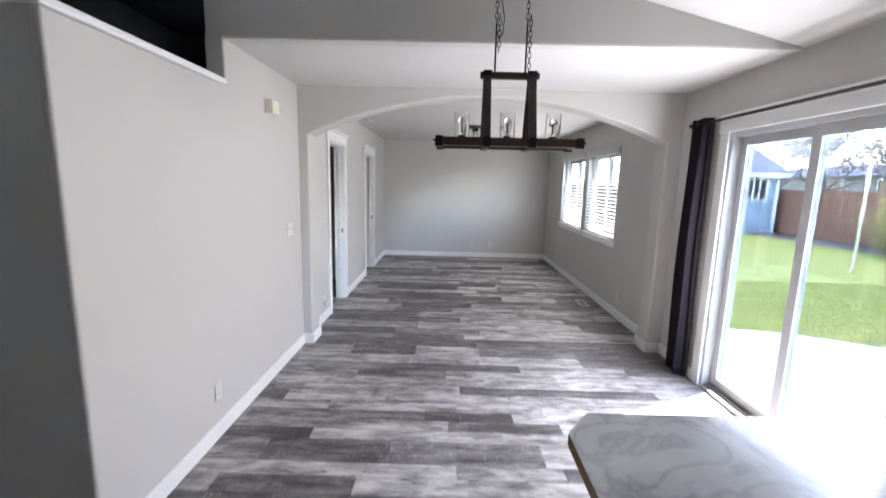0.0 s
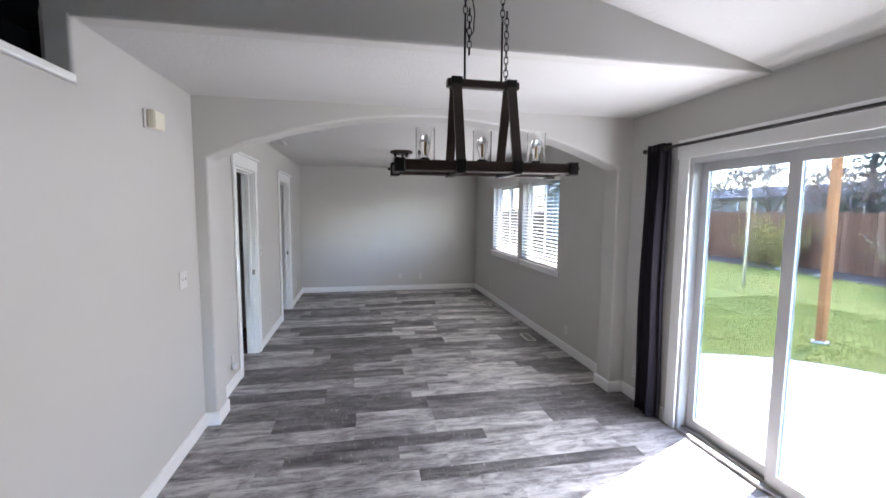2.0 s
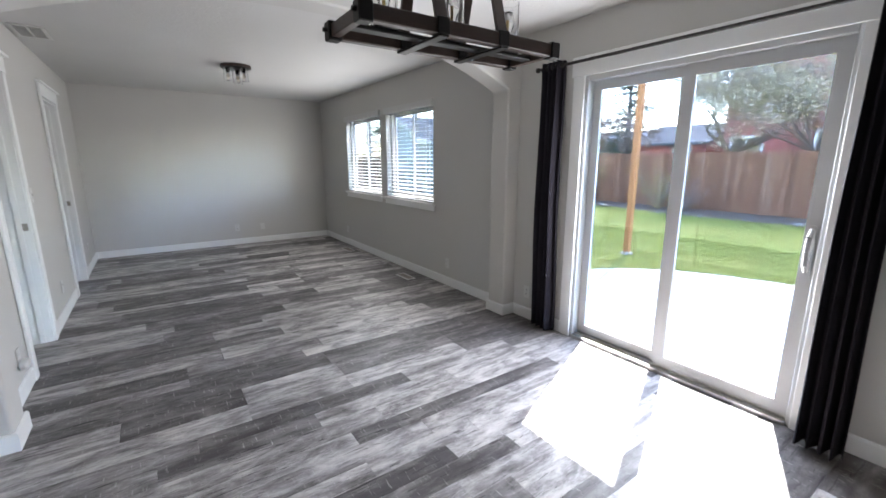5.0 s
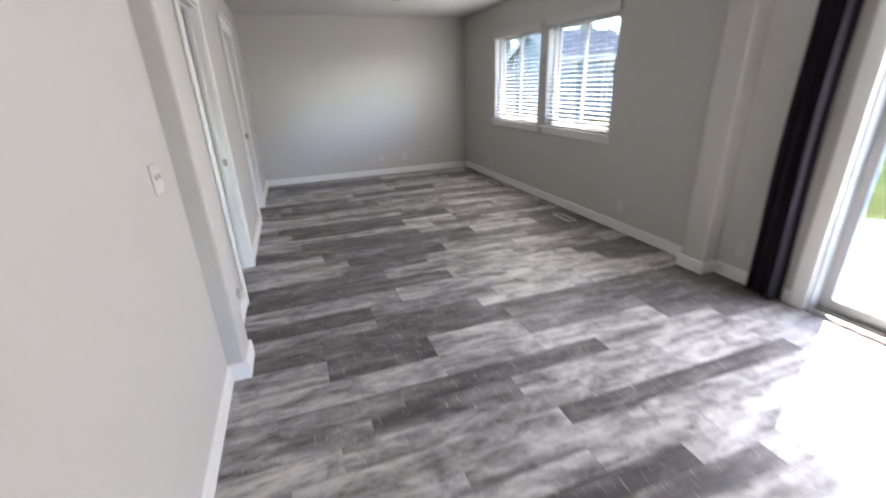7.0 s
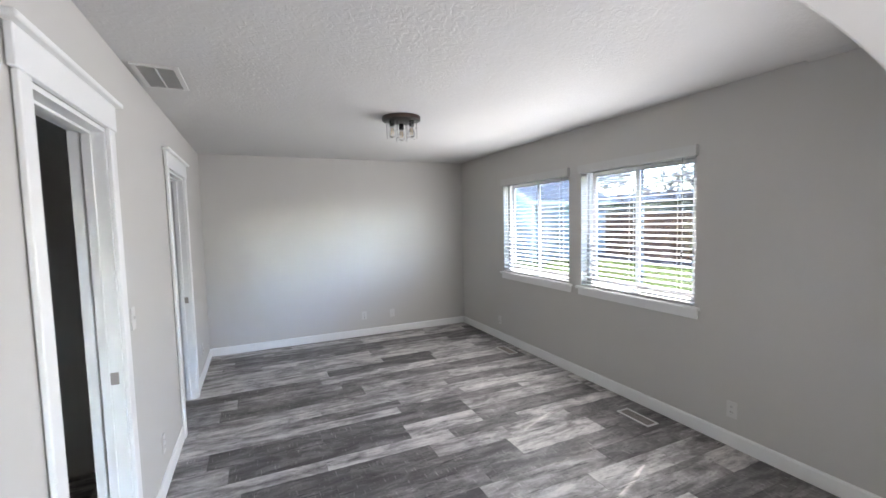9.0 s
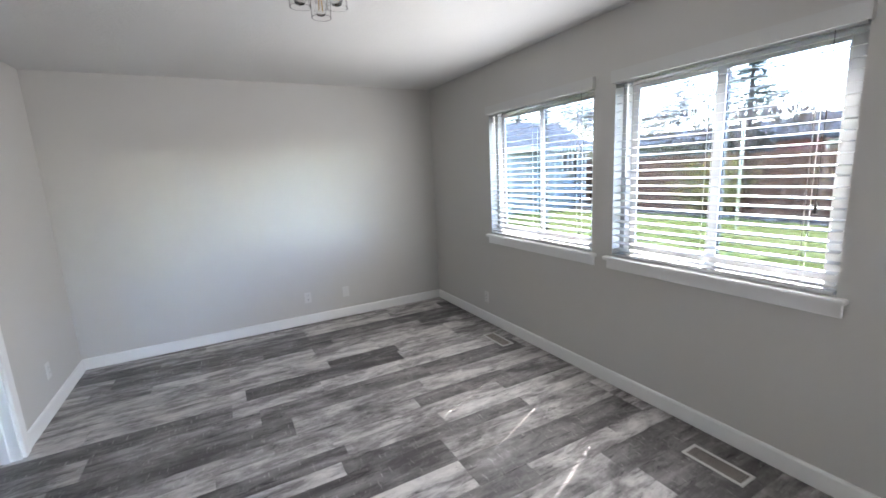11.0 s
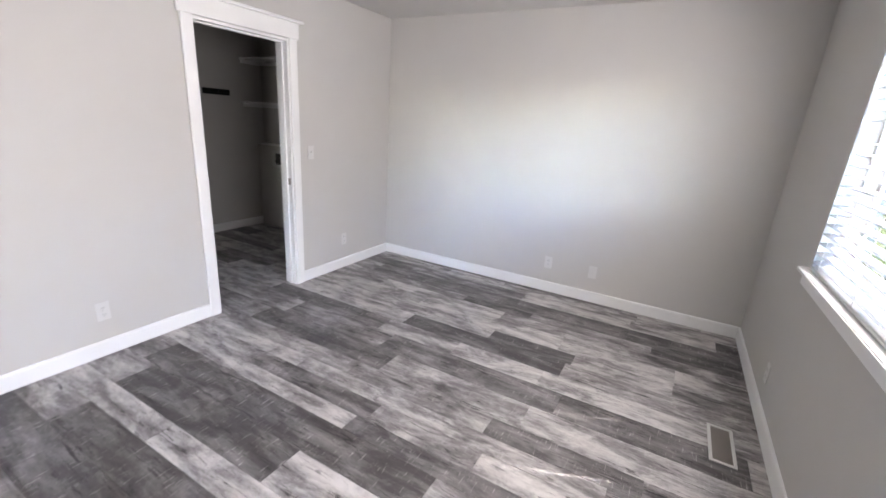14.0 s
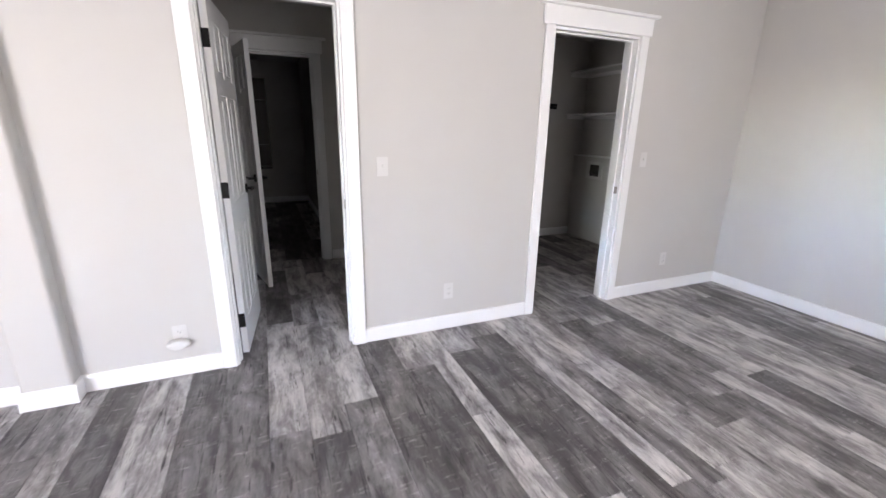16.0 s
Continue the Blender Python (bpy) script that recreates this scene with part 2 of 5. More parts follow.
def marble_laminate():
    n = Nodes("grey_veined_marble_laminate")
    v = n.coords()
    cloud = n.noise(v, 2.0, 4, 0.55, 1.2)
    vein = n.math("ABSOLUTE", n.math("SUBTRACT", n.noise(v, 3.2, 5, 0.55, 2.2), 0.5))
    line = n.math("SUBTRACT", 1.0, n.math("MINIMUM", n.math("MULTIPLY", vein, 14.0), 1.0))
    tone = n.math("SUBTRACT", n.math("MULTIPLY_ADD", cloud, 0.9, 0.12), n.math("MULTIPLY", line, 0.20))
    n.set(Base_Color=n.ramp(tone, [(0.1, (0.15, 0.155, 0.165)), (0.5, (0.39, 0.40, 0.40)), (0.8, (0.53, 0.54, 0.54))]), Roughness=0.2)
    return n.mat


def glass(name, tint, rough=0.0):
    n = Nodes(name)
    n.set(Base_Color=(*tint, 1), Roughness=rough, IOR=1.45, Transmission_Weight=1.0)
    return n.mat


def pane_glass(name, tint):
    """Thin flat glazing: straight through, tint dims the garden, faint mirror at the surface."""
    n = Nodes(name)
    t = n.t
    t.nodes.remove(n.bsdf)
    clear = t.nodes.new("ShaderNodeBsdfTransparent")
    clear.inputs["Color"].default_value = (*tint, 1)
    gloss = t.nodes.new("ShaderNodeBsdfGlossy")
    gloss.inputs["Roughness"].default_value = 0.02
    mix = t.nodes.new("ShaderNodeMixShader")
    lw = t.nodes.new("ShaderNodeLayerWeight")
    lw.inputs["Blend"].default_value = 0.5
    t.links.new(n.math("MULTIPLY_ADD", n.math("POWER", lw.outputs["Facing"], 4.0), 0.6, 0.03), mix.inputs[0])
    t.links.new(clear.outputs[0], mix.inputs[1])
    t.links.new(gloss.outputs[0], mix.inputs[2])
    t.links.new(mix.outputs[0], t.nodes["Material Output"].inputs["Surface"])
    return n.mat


def grass_ground():
    n = Nodes("lawn_turf")
    v = n.coords()
    big, mid, fine = n.noise(v, 0.35, 4), n.noise(v, 2.4, 4), n.noise(v, 45, 4, 0.7)
    tone = n.math("ADD", n.math("MULTIPLY", big, 0.5), n.math("ADD", n.math("MULTIPLY", mid, 0.3), n.math("MULTIPLY", fine, 0.25)))
    n.set(Base_Color=n.ramp(tone, [(0.3, (0.090, 0.125, 0.016)), (0.50, (0.165, 0.190, 0.026)), (0.68, (0.27, 0.245, 0.060)), (0.8, (0.33, 0.27, 0.11))]), Roughness=0.9)
    n.bump(fine, 0.35, 0.012)
    return n.mat


def leafy(name, a, b):
    n = Nodes(name)
    r = n.t.nodes.new("ShaderNodeNewGeometry").outputs["Random Per Island"]
    n.set(Base_Color=n.ramp(r, [(0.0, a), (1.0, b)]), Roughness=0.8)
    return n.mat


def fence_board():
    n = Nodes("weathered_red_cedar_board")
    rnd = n.t.nodes.new("ShaderNodeObjectInfo").outputs["Random"]
    shift = n.node("ShaderNodeCombineXYZ", X=n.math("MULTIPLY", rnd, 40.0), Y=n.math("MULTIPLY", rnd, 90.0), Z=0.0).outputs[0]
    grain = n.noise(n.coords((20, 20, 0.8), shift), 1.0, 5, 0.6)
    stain = n.noise(n.coords((1, 1, 1.6), shift), 1.0, 3)
    tone = n.math("ADD", n.math("MULTIPLY", rnd, 0.3), n.math("ADD", n.math("MULTIPLY", grain, 0.35), n.math("MULTIPLY", stain, 0.35)))
    n.set(Base_Color=n.ramp(tone, [(0.2, (0.10, 0.046, 0.028)), (0.55, (0.205, 0.098, 0.057)), (0.85, (0.32, 0.205, 0.145))]), Roughness=0.85)
    n.bump(grain, 0.4, 0.004)
    return n.mat


CEIL = ceiling_paint()
PLANK = plank_vinyl("weathered_grey_plank", False)
PLANKREST = plank_vinyl("weathered_grey_plank_run", True)
MARBLE = marble_laminate()
CLEAR = glass("clear_seeded_glass", (0.97, 0.97, 0.97))
# strong tints lower the brightness of the garden seen through the glass
PANE = pane_glass("view_dimming_glazing", (0.305, 0.302, 0.298))
PANE_WINDOW = pane_glass("view_dimming_window_glazing", (0.25, 0.248, 0.245))
TURF = grass_ground()
BLADE = leafy("grass_blades", (0.17, 0.215, 0.028), (0.35, 0.36, 0.075))
NEEDLE = leafy("blue_green_needles", (0.035, 0.06, 0.045), (0.08, 0.11, 0.085))
YELLOW = leafy("yellow_spring_leaves", (0.30, 0.24, 0.05), (0.42, 0.36, 0.10))
BLOSSOM = leafy("pale_green_spring_buds", (0.46, 0.42, 0.24), (0.62, 0.56, 0.46))
BUD = leafy("reddish_spring_buds", (0.22, 0.10, 0.09), (0.34, 0.22, 0.17))
CEDAR = fence_board()
SLAT = surface("white_blind_slat", (0.53, 0.53, 0.515), 0.5, vary=0.01, grain=60, bump=0.0)
FILAMENT = surface("amber_filament", (0.55, 0.36, 0.12), 0.4, vary=0.1, bump=0.0)

# ---- the building ----
LEFT, RIGHT, FAR = -1.30, 2.20, 9.00        # inner faces of the long room
ARCH0, ARCH1 = 3.88, 4.09                   # the arched wall
SOFFIT = 2.65                               # front of the lowered ceiling
CEIL_Z, LOW_Z = 2.465, 2.437
PITCH = 0.255                               # rise of the vault from the garden wall
DOORS = ((4.827, 5.535), (6.912, 7.672))      # openings in the long left wall
HEAD = 2.04
SLIDE = (1.73, 3.23, 2.03)
WINDOWS = ((5.25, 6.42), (6.59, 7.82))
SILL, WTOP = 0.925, 2.07


def vault(x):
    return LOW_Z + 0.01 + PITCH * (RIGHT - x)


# floor slab under the planks
solid("floor", boxes((-7.3, 2.36, -3.1, 9.12, -0.12, -0.007)), DARKHOLE, "grey weathered wood-look plank floor", "floor")
floor = bpy.data.objects["floor"]
floor["base"] = [0.0, 0.0, 0.0]

# garden wall with the sliding door and two windows
T = 0.16
bm = boxes(
    (RIGHT, RIGHT + T, -3.1, SLIDE[0], -0.12, 2.55), (RIGHT, RIGHT + T, SLIDE[0], SLIDE[1], SLIDE[2], 2.55), (RIGHT, RIGHT + T, SLIDE[1], WINDOWS[0][0], -0.12, 2.55),
    (RIGHT, RIGHT + T, WINDOWS[0][0], WINDOWS[0][1], -0.12, SILL - 0.03), (RIGHT, RIGHT + T, WINDOWS[0][0], WINDOWS[0][1], WTOP, 2.55),
    (RIGHT, RIGHT + T, WINDOWS[0][1], WINDOWS[1][0], -0.12, 2.55),
    (RIGHT, RIGHT + T, WINDOWS[1][0], WINDOWS[1][1], -0.12, SILL - 0.03), (RIGHT, RIGHT + T, WINDOWS[1][0], WINDOWS[1][1], WTOP, 2.55),
    (RIGHT, RIGHT + T, WINDOWS[1][1], 9.12, -0.12, 2.55))
bmesh.ops.remove_doubles(bm, verts=bm.verts[:], dist=0.0005)
solid("wall_east", bm, WALL, "greige painted wall with patio door and two windows", "wall")
solid("wall_north", boxes((-3.5, RIGHT, FAR, FAR + 0.12, -0.12, 2.55)), WALL, "plain greige painted end wall", "wall")
outline = [(1.46, -0.1), (DOORS[0][0], -0.1), (DOORS[0][0], HEAD), (DOORS[0][1], HEAD), (DOORS[0][1], -0.1), (DOORS[1][0], -0.1), (DOORS[1][0], HEAD),
           (DOORS[1][1], HEAD), (DOORS[1][1], -0.1), (FAR, -0.1), (FAR, CEIL_Z), (SOFFIT, CEIL_Z), (SOFFIT, 2.165), (1.46, 2.165)]
bm = bmesh.new()
near = [bm.verts.new((LEFT, y, z)) for y, z in outline]
behind = [bm.verts.new((LEFT - 0.12, y, z)) for y, z in outline]
bm.faces.new(near)
bm.faces.new(list(reversed(behind)))
for i in range(len(outline)):
    j = (i + 1) % len(outline)
    bm.faces.new((near[j], near[i], behind[i], behind[j]))
solid("wall_west", bm, WALL, "pale greige painted wall with two doorways", "wall", bevel=0.014)

# half-height wall round the stairwell, with a white cap
solid("wall_stair", boxes((-4.0, LEFT - 0.03, 1.459, 1.60, -0.1, 2.164), (LEFT - 0.19, LEFT - 0.12, 1.60, SOFFIT, -0.1, 2.165)), WALL, "greige half wall around the dark stairwell", "wall")
solid("trim_ledge", boxes((LEFT - 0.20, LEFT + 0.012, 1.448, SOFFIT - 0.004, 2.165, 2.2), (-4.0, LEFT - 0.20, 1.448, 1.61, 2.165, 2.2)), TRIM, "white painted cap on the half wall", "trim", bevel=0.008)

# the arched wall
bm = bmesh.new()
sx0, sx1, spring, rise = LEFT + 0.090, RIGHT - 0.137, 2.005, 0.36
mid, half = (sx0 + sx1) / 2, (sx1 - sx0) / 2
rad = (half * half + rise * rise) / (2 * rise)
cz = spring + rise - rad
arc = []
for i in range(41):
    a = math.asin(half / rad) * (2 * i / 40 - 1)
    arc.append((mid + rad * math.sin(a), cz + rad * math.cos(a)))
front = [bm.verts.new((x, ARCH0, z)) for x, z in arc]
back = [bm.verts.new((x, ARCH1, z)) for x, z in arc]
topf = [bm.verts.new((x, ARCH0, CEIL_Z + 0.03)) for x, z in arc]
topb = [bm.verts.new((x, ARCH1, CEIL_Z + 0.03)) for x, z in arc]
for i in range(40):
    bm.faces.new((front[i], front[i + 1], topf[i + 1], topf[i]))
    bm.faces.new((back[i + 1], back[i], topb[i], topb[i + 1]))
    bm.faces.new((front[i + 1], front[i], back[i], back[i + 1]))
    bm.faces.new((topf[i], topf[i + 1], topb[i + 1], topb[i]))
for px, edge, wx in ((0, sx0, LEFT), (40, sx1, RIGHT)):
    lf, lb = bm.verts.new((edge, ARCH0, -0.01)), bm.verts.new((edge, ARCH1, -0.01))
    of, ob_ = bm.verts.new((wx, ARCH0, -0.01)), bm.verts.new((wx, ARCH1, -0.01))
    tf, tb = bm.verts.new((wx, ARCH0, CEIL_Z + 0.03)), bm.verts.new((wx, ARCH1, CEIL_Z + 0.03))
    bm.faces.new((lf, front[px], topf[px], tf, of))
    bm.faces.new((lb, back[px], topb[px], tb, ob_))
    bm.faces.new((lf, lb, back[px], front[px]))
    bm.faces.new((topf[px], topb[px], tb, tf))
solid("wall_arch", bm, WALL, "greige wall with a wide segmental arch on pilasters", "wall", bevel=0.016, smooth=True)

# ceilings
solid("ceiling_far_room", boxes((LEFT - 0.12, RIGHT + T, ARCH1 - 0.1, FAR + 0.1, CEIL_Z, CEIL_Z + 0.1)), CEIL, "white knockdown textured ceiling", "ceiling")
bm = boxes((LEFT, RIGHT, SOFFIT, ARCH0 + 0.02, LOW_Z, CEIL_Z + 0.1))
solid("ceiling_soffit", bm, CEIL, "lowered white textured ceiling before the arch", "ceiling")
# upright wall above the lowered ceiling, up to the vault
bm = bmesh.new()
y0, y1 = SOFFIT - 0.003, SOFFIT + 0.10
pts = [(LEFT - 0.112, LOW_Z - 0.27), (LEFT + 0.001, LOW_Z - 0.27), (LEFT + 0.001, LOW_Z - 0.0015), (RIGHT, LOW_Z - 0.0015), (RIGHT, vault(RIGHT) + 0.02), (LEFT - 0.112, vault(LEFT - 0.112) + 0.02)]
fr = [bm.verts.new((x, y0, z)) for x, z in pts]
bk = [bm.verts.new((x, y1, z)) for x, z in pts]
bm.faces.new(fr)
bm.faces.new(list(reversed(bk)))
for i in range(len(pts)):
    j = (i + 1) % len(pts)
    bm.faces.new((fr[i], fr[j], bk[j], bk[i]))
solid("wall_above_soffit", bm, WALL, "greige wall between the lowered ceiling and vault", "wall", bevel=0.014)
bm = bmesh.new()
vs = [bm.verts.new(p) for p in ((RIGHT + T, -3.1, vault(RIGHT + T)), (-4.1, -3.1, vault(-4.1)), (-4.1, 4.6, vault(-4.1)), (RIGHT + T, 4.6, vault(RIGHT + T)))]
f = bm.faces.new(vs)
ext = bmesh.ops.extrude_face_region(bm, geom=[f])
bmesh.ops.translate(bm, verts=[v for v in ext["geom"] if isinstance(v, bmesh.types.BMVert)], vec=(0, 0, 0.1))
solid("ceiling_vault", bm, CEIL, "sloping white textured vaulted ceiling", "ceiling")
# closing walls of the kitchen behind, and of the stairwell
def gable_end(y0, y1):
    """A wall across the kitchen whose top follows the vault."""
    bm = bmesh.new()
    q = [(-4.1, -0.1), (RIGHT, -0.1), (RIGHT, vault(RIGHT) + 0.05), (-4.1, vault(-4.1) + 0.05)]
    a = [bm.verts.new((x, y0, z)) for x, z in q]
    b = [bm.verts.new((x, y1, z)) for x, z in q]
    bm.faces.new(a)
    bm.faces.new(list(reversed(b)))
    for i in range(4):
        j = (i + 1) % 4
        bm.faces.new((a[j], a[i], b[i], b[j]))
    return bm


solid("wall_south", gable_end(-3.1, -3.0), WALL, "plain greige wall", "wall")
solid("wall_kitchen_west", boxes((-4.1, -4.0, -3.0, 4.6, -0.1, vault(-4.0) + 0.03)), WALL, "plain greige wall", "wall")
# stairwell shade is put into the wall colour
solid("wall_stairwell", boxes((-2.75, -2.65, 1.61, 4.58, -0.1, 4.0), (-2.65, LEFT - 0.125, 4.50, 4.58, -0.1, 4.0)), STAIRSHADE, "stairwell wall coloured near black for its unlit shade", "wall")
# lid added to keep the lit vault out of sight over the stairwell
solid("stairwell_lid", boxes((-2.65, LEFT - 0.115, 1.61, 4.50, 3.0, 3.1)), STAIRSHADE, "added lid coloured near black for the stairwell's shade", "ceiling")
# hall, laundry and the room beyond
HALL_X, HALL_Y0, HALL_Y1 = -3.25, 4.70, 6.62
solid("wall_hall", boxes((HALL_X - 0.12, HALL_X, 5.60, HALL_Y1, -0.1, 2.45), (HALL_X - 0.12, HALL_X, 4.87, 5.60, 2.05, 2.45), (HALL_X - 0.12, HALL_X, HALL_Y0 - 0.1, 4.87, -0.1, 2.45), (HALL_X, LEFT - 0.12, HALL_Y0 - 0.1, HALL_Y0, -0.1, 2.45)), WALL, "shadowed greige hall walls around a doorway", "wall")
solid("wall_hall_side", boxes((HALL_X - 0.12, LEFT - 0.12, HALL_Y1, HALL_Y1 + 0.1, -0.1, 2.45)), WALL, "greige wall between hall and laundry", "wall")
solid("wall_laundry", boxes((-3.47, -3.35, HALL_Y1 + 0.1, FAR, -0.1, 2.45)), WALL, "shadowed greige laundry wall", "wall")
solid("wall_back_room", boxes((-7.27, -7.15, 3.4, 5.9, -0.1, 2.45), (-7.15, HALL_X - 0.12, 5.80, 5.90, -0.1, 2.45), (-7.15, HALL_X - 0.12, 3.4, 3.5, -0.1, 2.45), (HALL_X - 0.12, HALL_X, 3.5, HALL_Y0 - 0.1, -0.1, 2.45)), WALL, "shadowed greige walls of a back room", "wall")
solid("ceiling_hall", boxes((-7.3, HALL_X - 0.06, 3.4, 5.9, 2.45, 2.55), (HALL_X - 0.06, LEFT - 0.12, 4.59, FAR, 2.45, 2.55), (-3.5, HALL_X - 0.06, 5.9, FAR, 2.45, 2.55)), CEIL, "white textured ceiling of hall and laundry", "ceiling")


# ---- baseboards ----
def baseboard(x0, y0, x1, y1, nx, ny, label="white painted baseboard along the wall"):
    """A run from (x0, y0) to (x1, y1) that stands out along (nx, ny), with an eased top edge."""
    bm = bmesh.new()
    prof = [(0, 0.002), (0.014, 0.002), (0.014, 0.088), (0.010, 0.098), (0.004, 0.101), (0, 0.101)]
    a = [bm.verts.new((x0 + nx * d, y0 + ny * d, h)) for d, h in prof]
    b = [bm.verts.new((x1 + nx * d, y1 + ny * d, h)) for d, h in prof]
    for i in range(len(prof)):
        j = (i + 1) % len(prof)
        bm.faces.new((a[i], a[j], b[j], b[i]))
    bm.faces.new(list(reversed(a)))
    bm.faces.new(b)
    solid("baseboard", bm, TRIM, label, "baseboard")


CW = 0.069
baseboard(LEFT, 1.46, LEFT, ARCH0, 1, 0)
baseboard(LEFT, ARCH1, LEFT, DOORS[0][0] - CW, 1, 0)
baseboard(LEFT, DOORS[0][1] + CW, LEFT, DOORS[1][0] - CW, 1, 0)
baseboard(LEFT, DOORS[1][1] + CW, LEFT, FAR, 1, 0)
baseboard(LEFT + 0.014, FAR, RIGHT - 0.014, FAR, 0, -1)
baseboard(RIGHT, ARCH1, RIGHT, FAR, -1, 0)
baseboard(RIGHT, SLIDE[1] + 0.09, RIGHT, ARCH0, -1, 0)
baseboard(RIGHT, -3.0, RIGHT, SLIDE[0] - 0.09, -1, 0)
for edge, wall, s in ((sx0, LEFT, 1), (sx1, RIGHT, -1)):
    baseboard(edge, ARCH0 - 0.014, edge, ARCH1 + 0.014, s, 0, "white baseboard wrapped around the pilaster")
    baseboard(wall + 0.014 * s, ARCH0, edge, ARCH0, 0, -1, "white baseboard wrapped around the pilaster")
    baseboard(wall + 0.014 * s, ARCH1, edge, ARCH1, 0, 1, "white baseboard wrapped around the pilaster")
baseboard(HALL_X, 5.68, HALL_X, HALL_Y1, 1, 0)
baseboard(-3.35, HALL_Y1 + 0.1, -3.35, FAR, 1, 0)
baseboard(-3.336, FAR, LEFT - 0.12, FAR, 0, -1)
baseboard(-7.15, 3.5, -7.15, 5.8, 1, 0)
baseboard(-7.136, 5.8, HALL_X - 0.12, 5.8, 0, -1)
baseboard(-4.0, 1.46, LEFT + 0.014, 1.46, 0, -1)


# ---- doorways ----
def doorway(name, wall_x, y0, y1, thick, label, side=1):
    """Jamb lining, stops, side casings, head board and its cap; wall_x is the face on the side +x."""
    d = thing(name, (wall_x, (y0 + y1) / 2, 0), label, "doorway", kind="structure")
    j = 0.018
    for a, b in ((y0, y0 + j), (y1 - j, y1)):
        part("jamb", boxes((wall_x - thick - 0.004, wall_x + 0.004, a, b, 0, HEAD - j)), TRIM, d)
    part("head_jamb", boxes((wall_x - thick - 0.004, wall_x + 0.004, y0, y1, HEAD - j, HEAD)), TRIM, d)
    sx = wall_x - thick * 0.5
    for a, b in ((y0 + j, y0 + j + 0.011), (y1 - j - 0.011, y1 - j)):
        part("door_stop", boxes((sx - 0.017, sx + 0.017, a, b, 0, HEAD - j - 0.011), bevel=0.002, segments=1), TRIM, d)
    part("door_stop", boxes((sx - 0.017, sx + 0.017, y0 + j, y1 - j, HEAD - j - 0.011, HEAD - j), bevel=0.002, segments=1), TRIM, d)
    part("strike_plate", boxes((wall_x - 0.045, wall_x - 0.012, y1 - j - 0.002, y1 - j + 0.001, 0.905, 0.960)), LOUVER, d, "dark metal strike plate")
    w = 0.075
    for a, b in ((y0 - w + 0.006, y0 + 0.006), (y1 - 0.006, y1 - 0.006 + w)):
        part("side_casing", boxes((wall_x + 0.004, wall_x + 0.022, a, b, 0, HEAD + 0.002), bevel=0.003, segments=1), TRIM, d)
    part("head_casing", boxes((wall_x + 0.004, wall_x + 0.025, y0 - w - 0.014, y1 + w + 0.014, HEAD + 0.002, HEAD + 0.118), bevel=0.003, segments=1), TRIM, d)
    part("head_cap", boxes((wall_x + 0.002, wall_x + 0.048, y0 - w - 0.050, y1 + w + 0.050, HEAD + 0.118, HEAD + 0.140), bevel=0.004, segments=1), TRIM, d)
    return d


def leaf(parent, width, height, hinge, angle, swing, knob_mat, label):
    """A white six-panel door leaf that stands open; local x runs from the hinge to the free edge, local y is its face."""
    m = pose(hinge[0], hinge[1], 0.008, 0, 0, angle)

    def put(bm):
        bmesh.ops.transform(bm, matrix=m, verts=bm.verts[:])
        return bm
    th = 0.035
    stile, gap = 0.11, 0.075
    pw = (width - 2 * stile - gap) / 2
    rows_ = ((0.20, 0.78), (0.93, 1.53), (1.63, 1.90))
    bm = bmesh.new()
    box(bm, 0, width, -th + 0.006, -0.006, 0, height)
    xs = [0, stile, stile + pw, stile + pw + gap, width - stile, width]
    zs = [0, 0.20, 0.78, 0.93, 1.53, 1.63, 1.90, height]
    for s0, s1 in ((-0.0065, 0.0), (-th, -th + 0.0065)):
        for x0, x1 in ((xs[0], xs[1]), (xs[2], xs[3]), (xs[4], xs[5])):
            box(bm, x0, x1, s0, s1, 0, height)
        for a, b in ((0, 1), (2, 3), (4, 5), (6, 7)):
            for x0, x1 in ((xs[1], xs[2]), (xs[3], xs[4])):
                box(bm, x0, x1, s0, s1, zs[a], zs[b])
        for za, zb in rows_:
            for x0, x1 in ((xs[1], xs[2]), (xs[3], xs[4])):
                box(bm, x0 + 0.03, x1 - 0.03, s0 + 0.001, s1 - 0.001, za + 0.03, zb - 0.03)
    ob = part("leaf", put(bm), TRIM, parent, label)
    for hz in (0.22, 1.02, 1.80):
        bm = bmesh.new()
        tube(bm, (-0.004, 0.006, hz - 0.045), (-0.004, 0.006, hz + 0.045), 0.007, sides=8)
        box(bm, -0.0015, 0.0, -0.034, 0.002, hz - 0.045, hz + 0.045)
        box(bm, -0.022, 0.0, 0.001, 0.004, hz - 0.045, hz + 0.045)
        part("hinge", put(bm), BLACK, ob, "black hinge")
    bm = bmesh.new()
    for s in (0.001, -th - 0.001):
        o = 1 if s > 0 else -1
        tube(bm, (width - 0.06, s, 0.95), (width - 0.06, s + 0.010 * o, 0.95), 0.032, sides=18)
        tube(bm, (width - 0.06, s, 0.95), (width - 0.06, s + 0.055 * o, 0.95), 0.010, sides=10)
        tube(bm, (width - 0.055, s + 0.048 * o, 0.95), (width - 0.165, s + 0.048 * o, 0.95), 0.009, 0.007, sides=10)
    part("lever_handle", put(bm), knob_mat, ob, "black lever handle", smooth=True)
    return ob


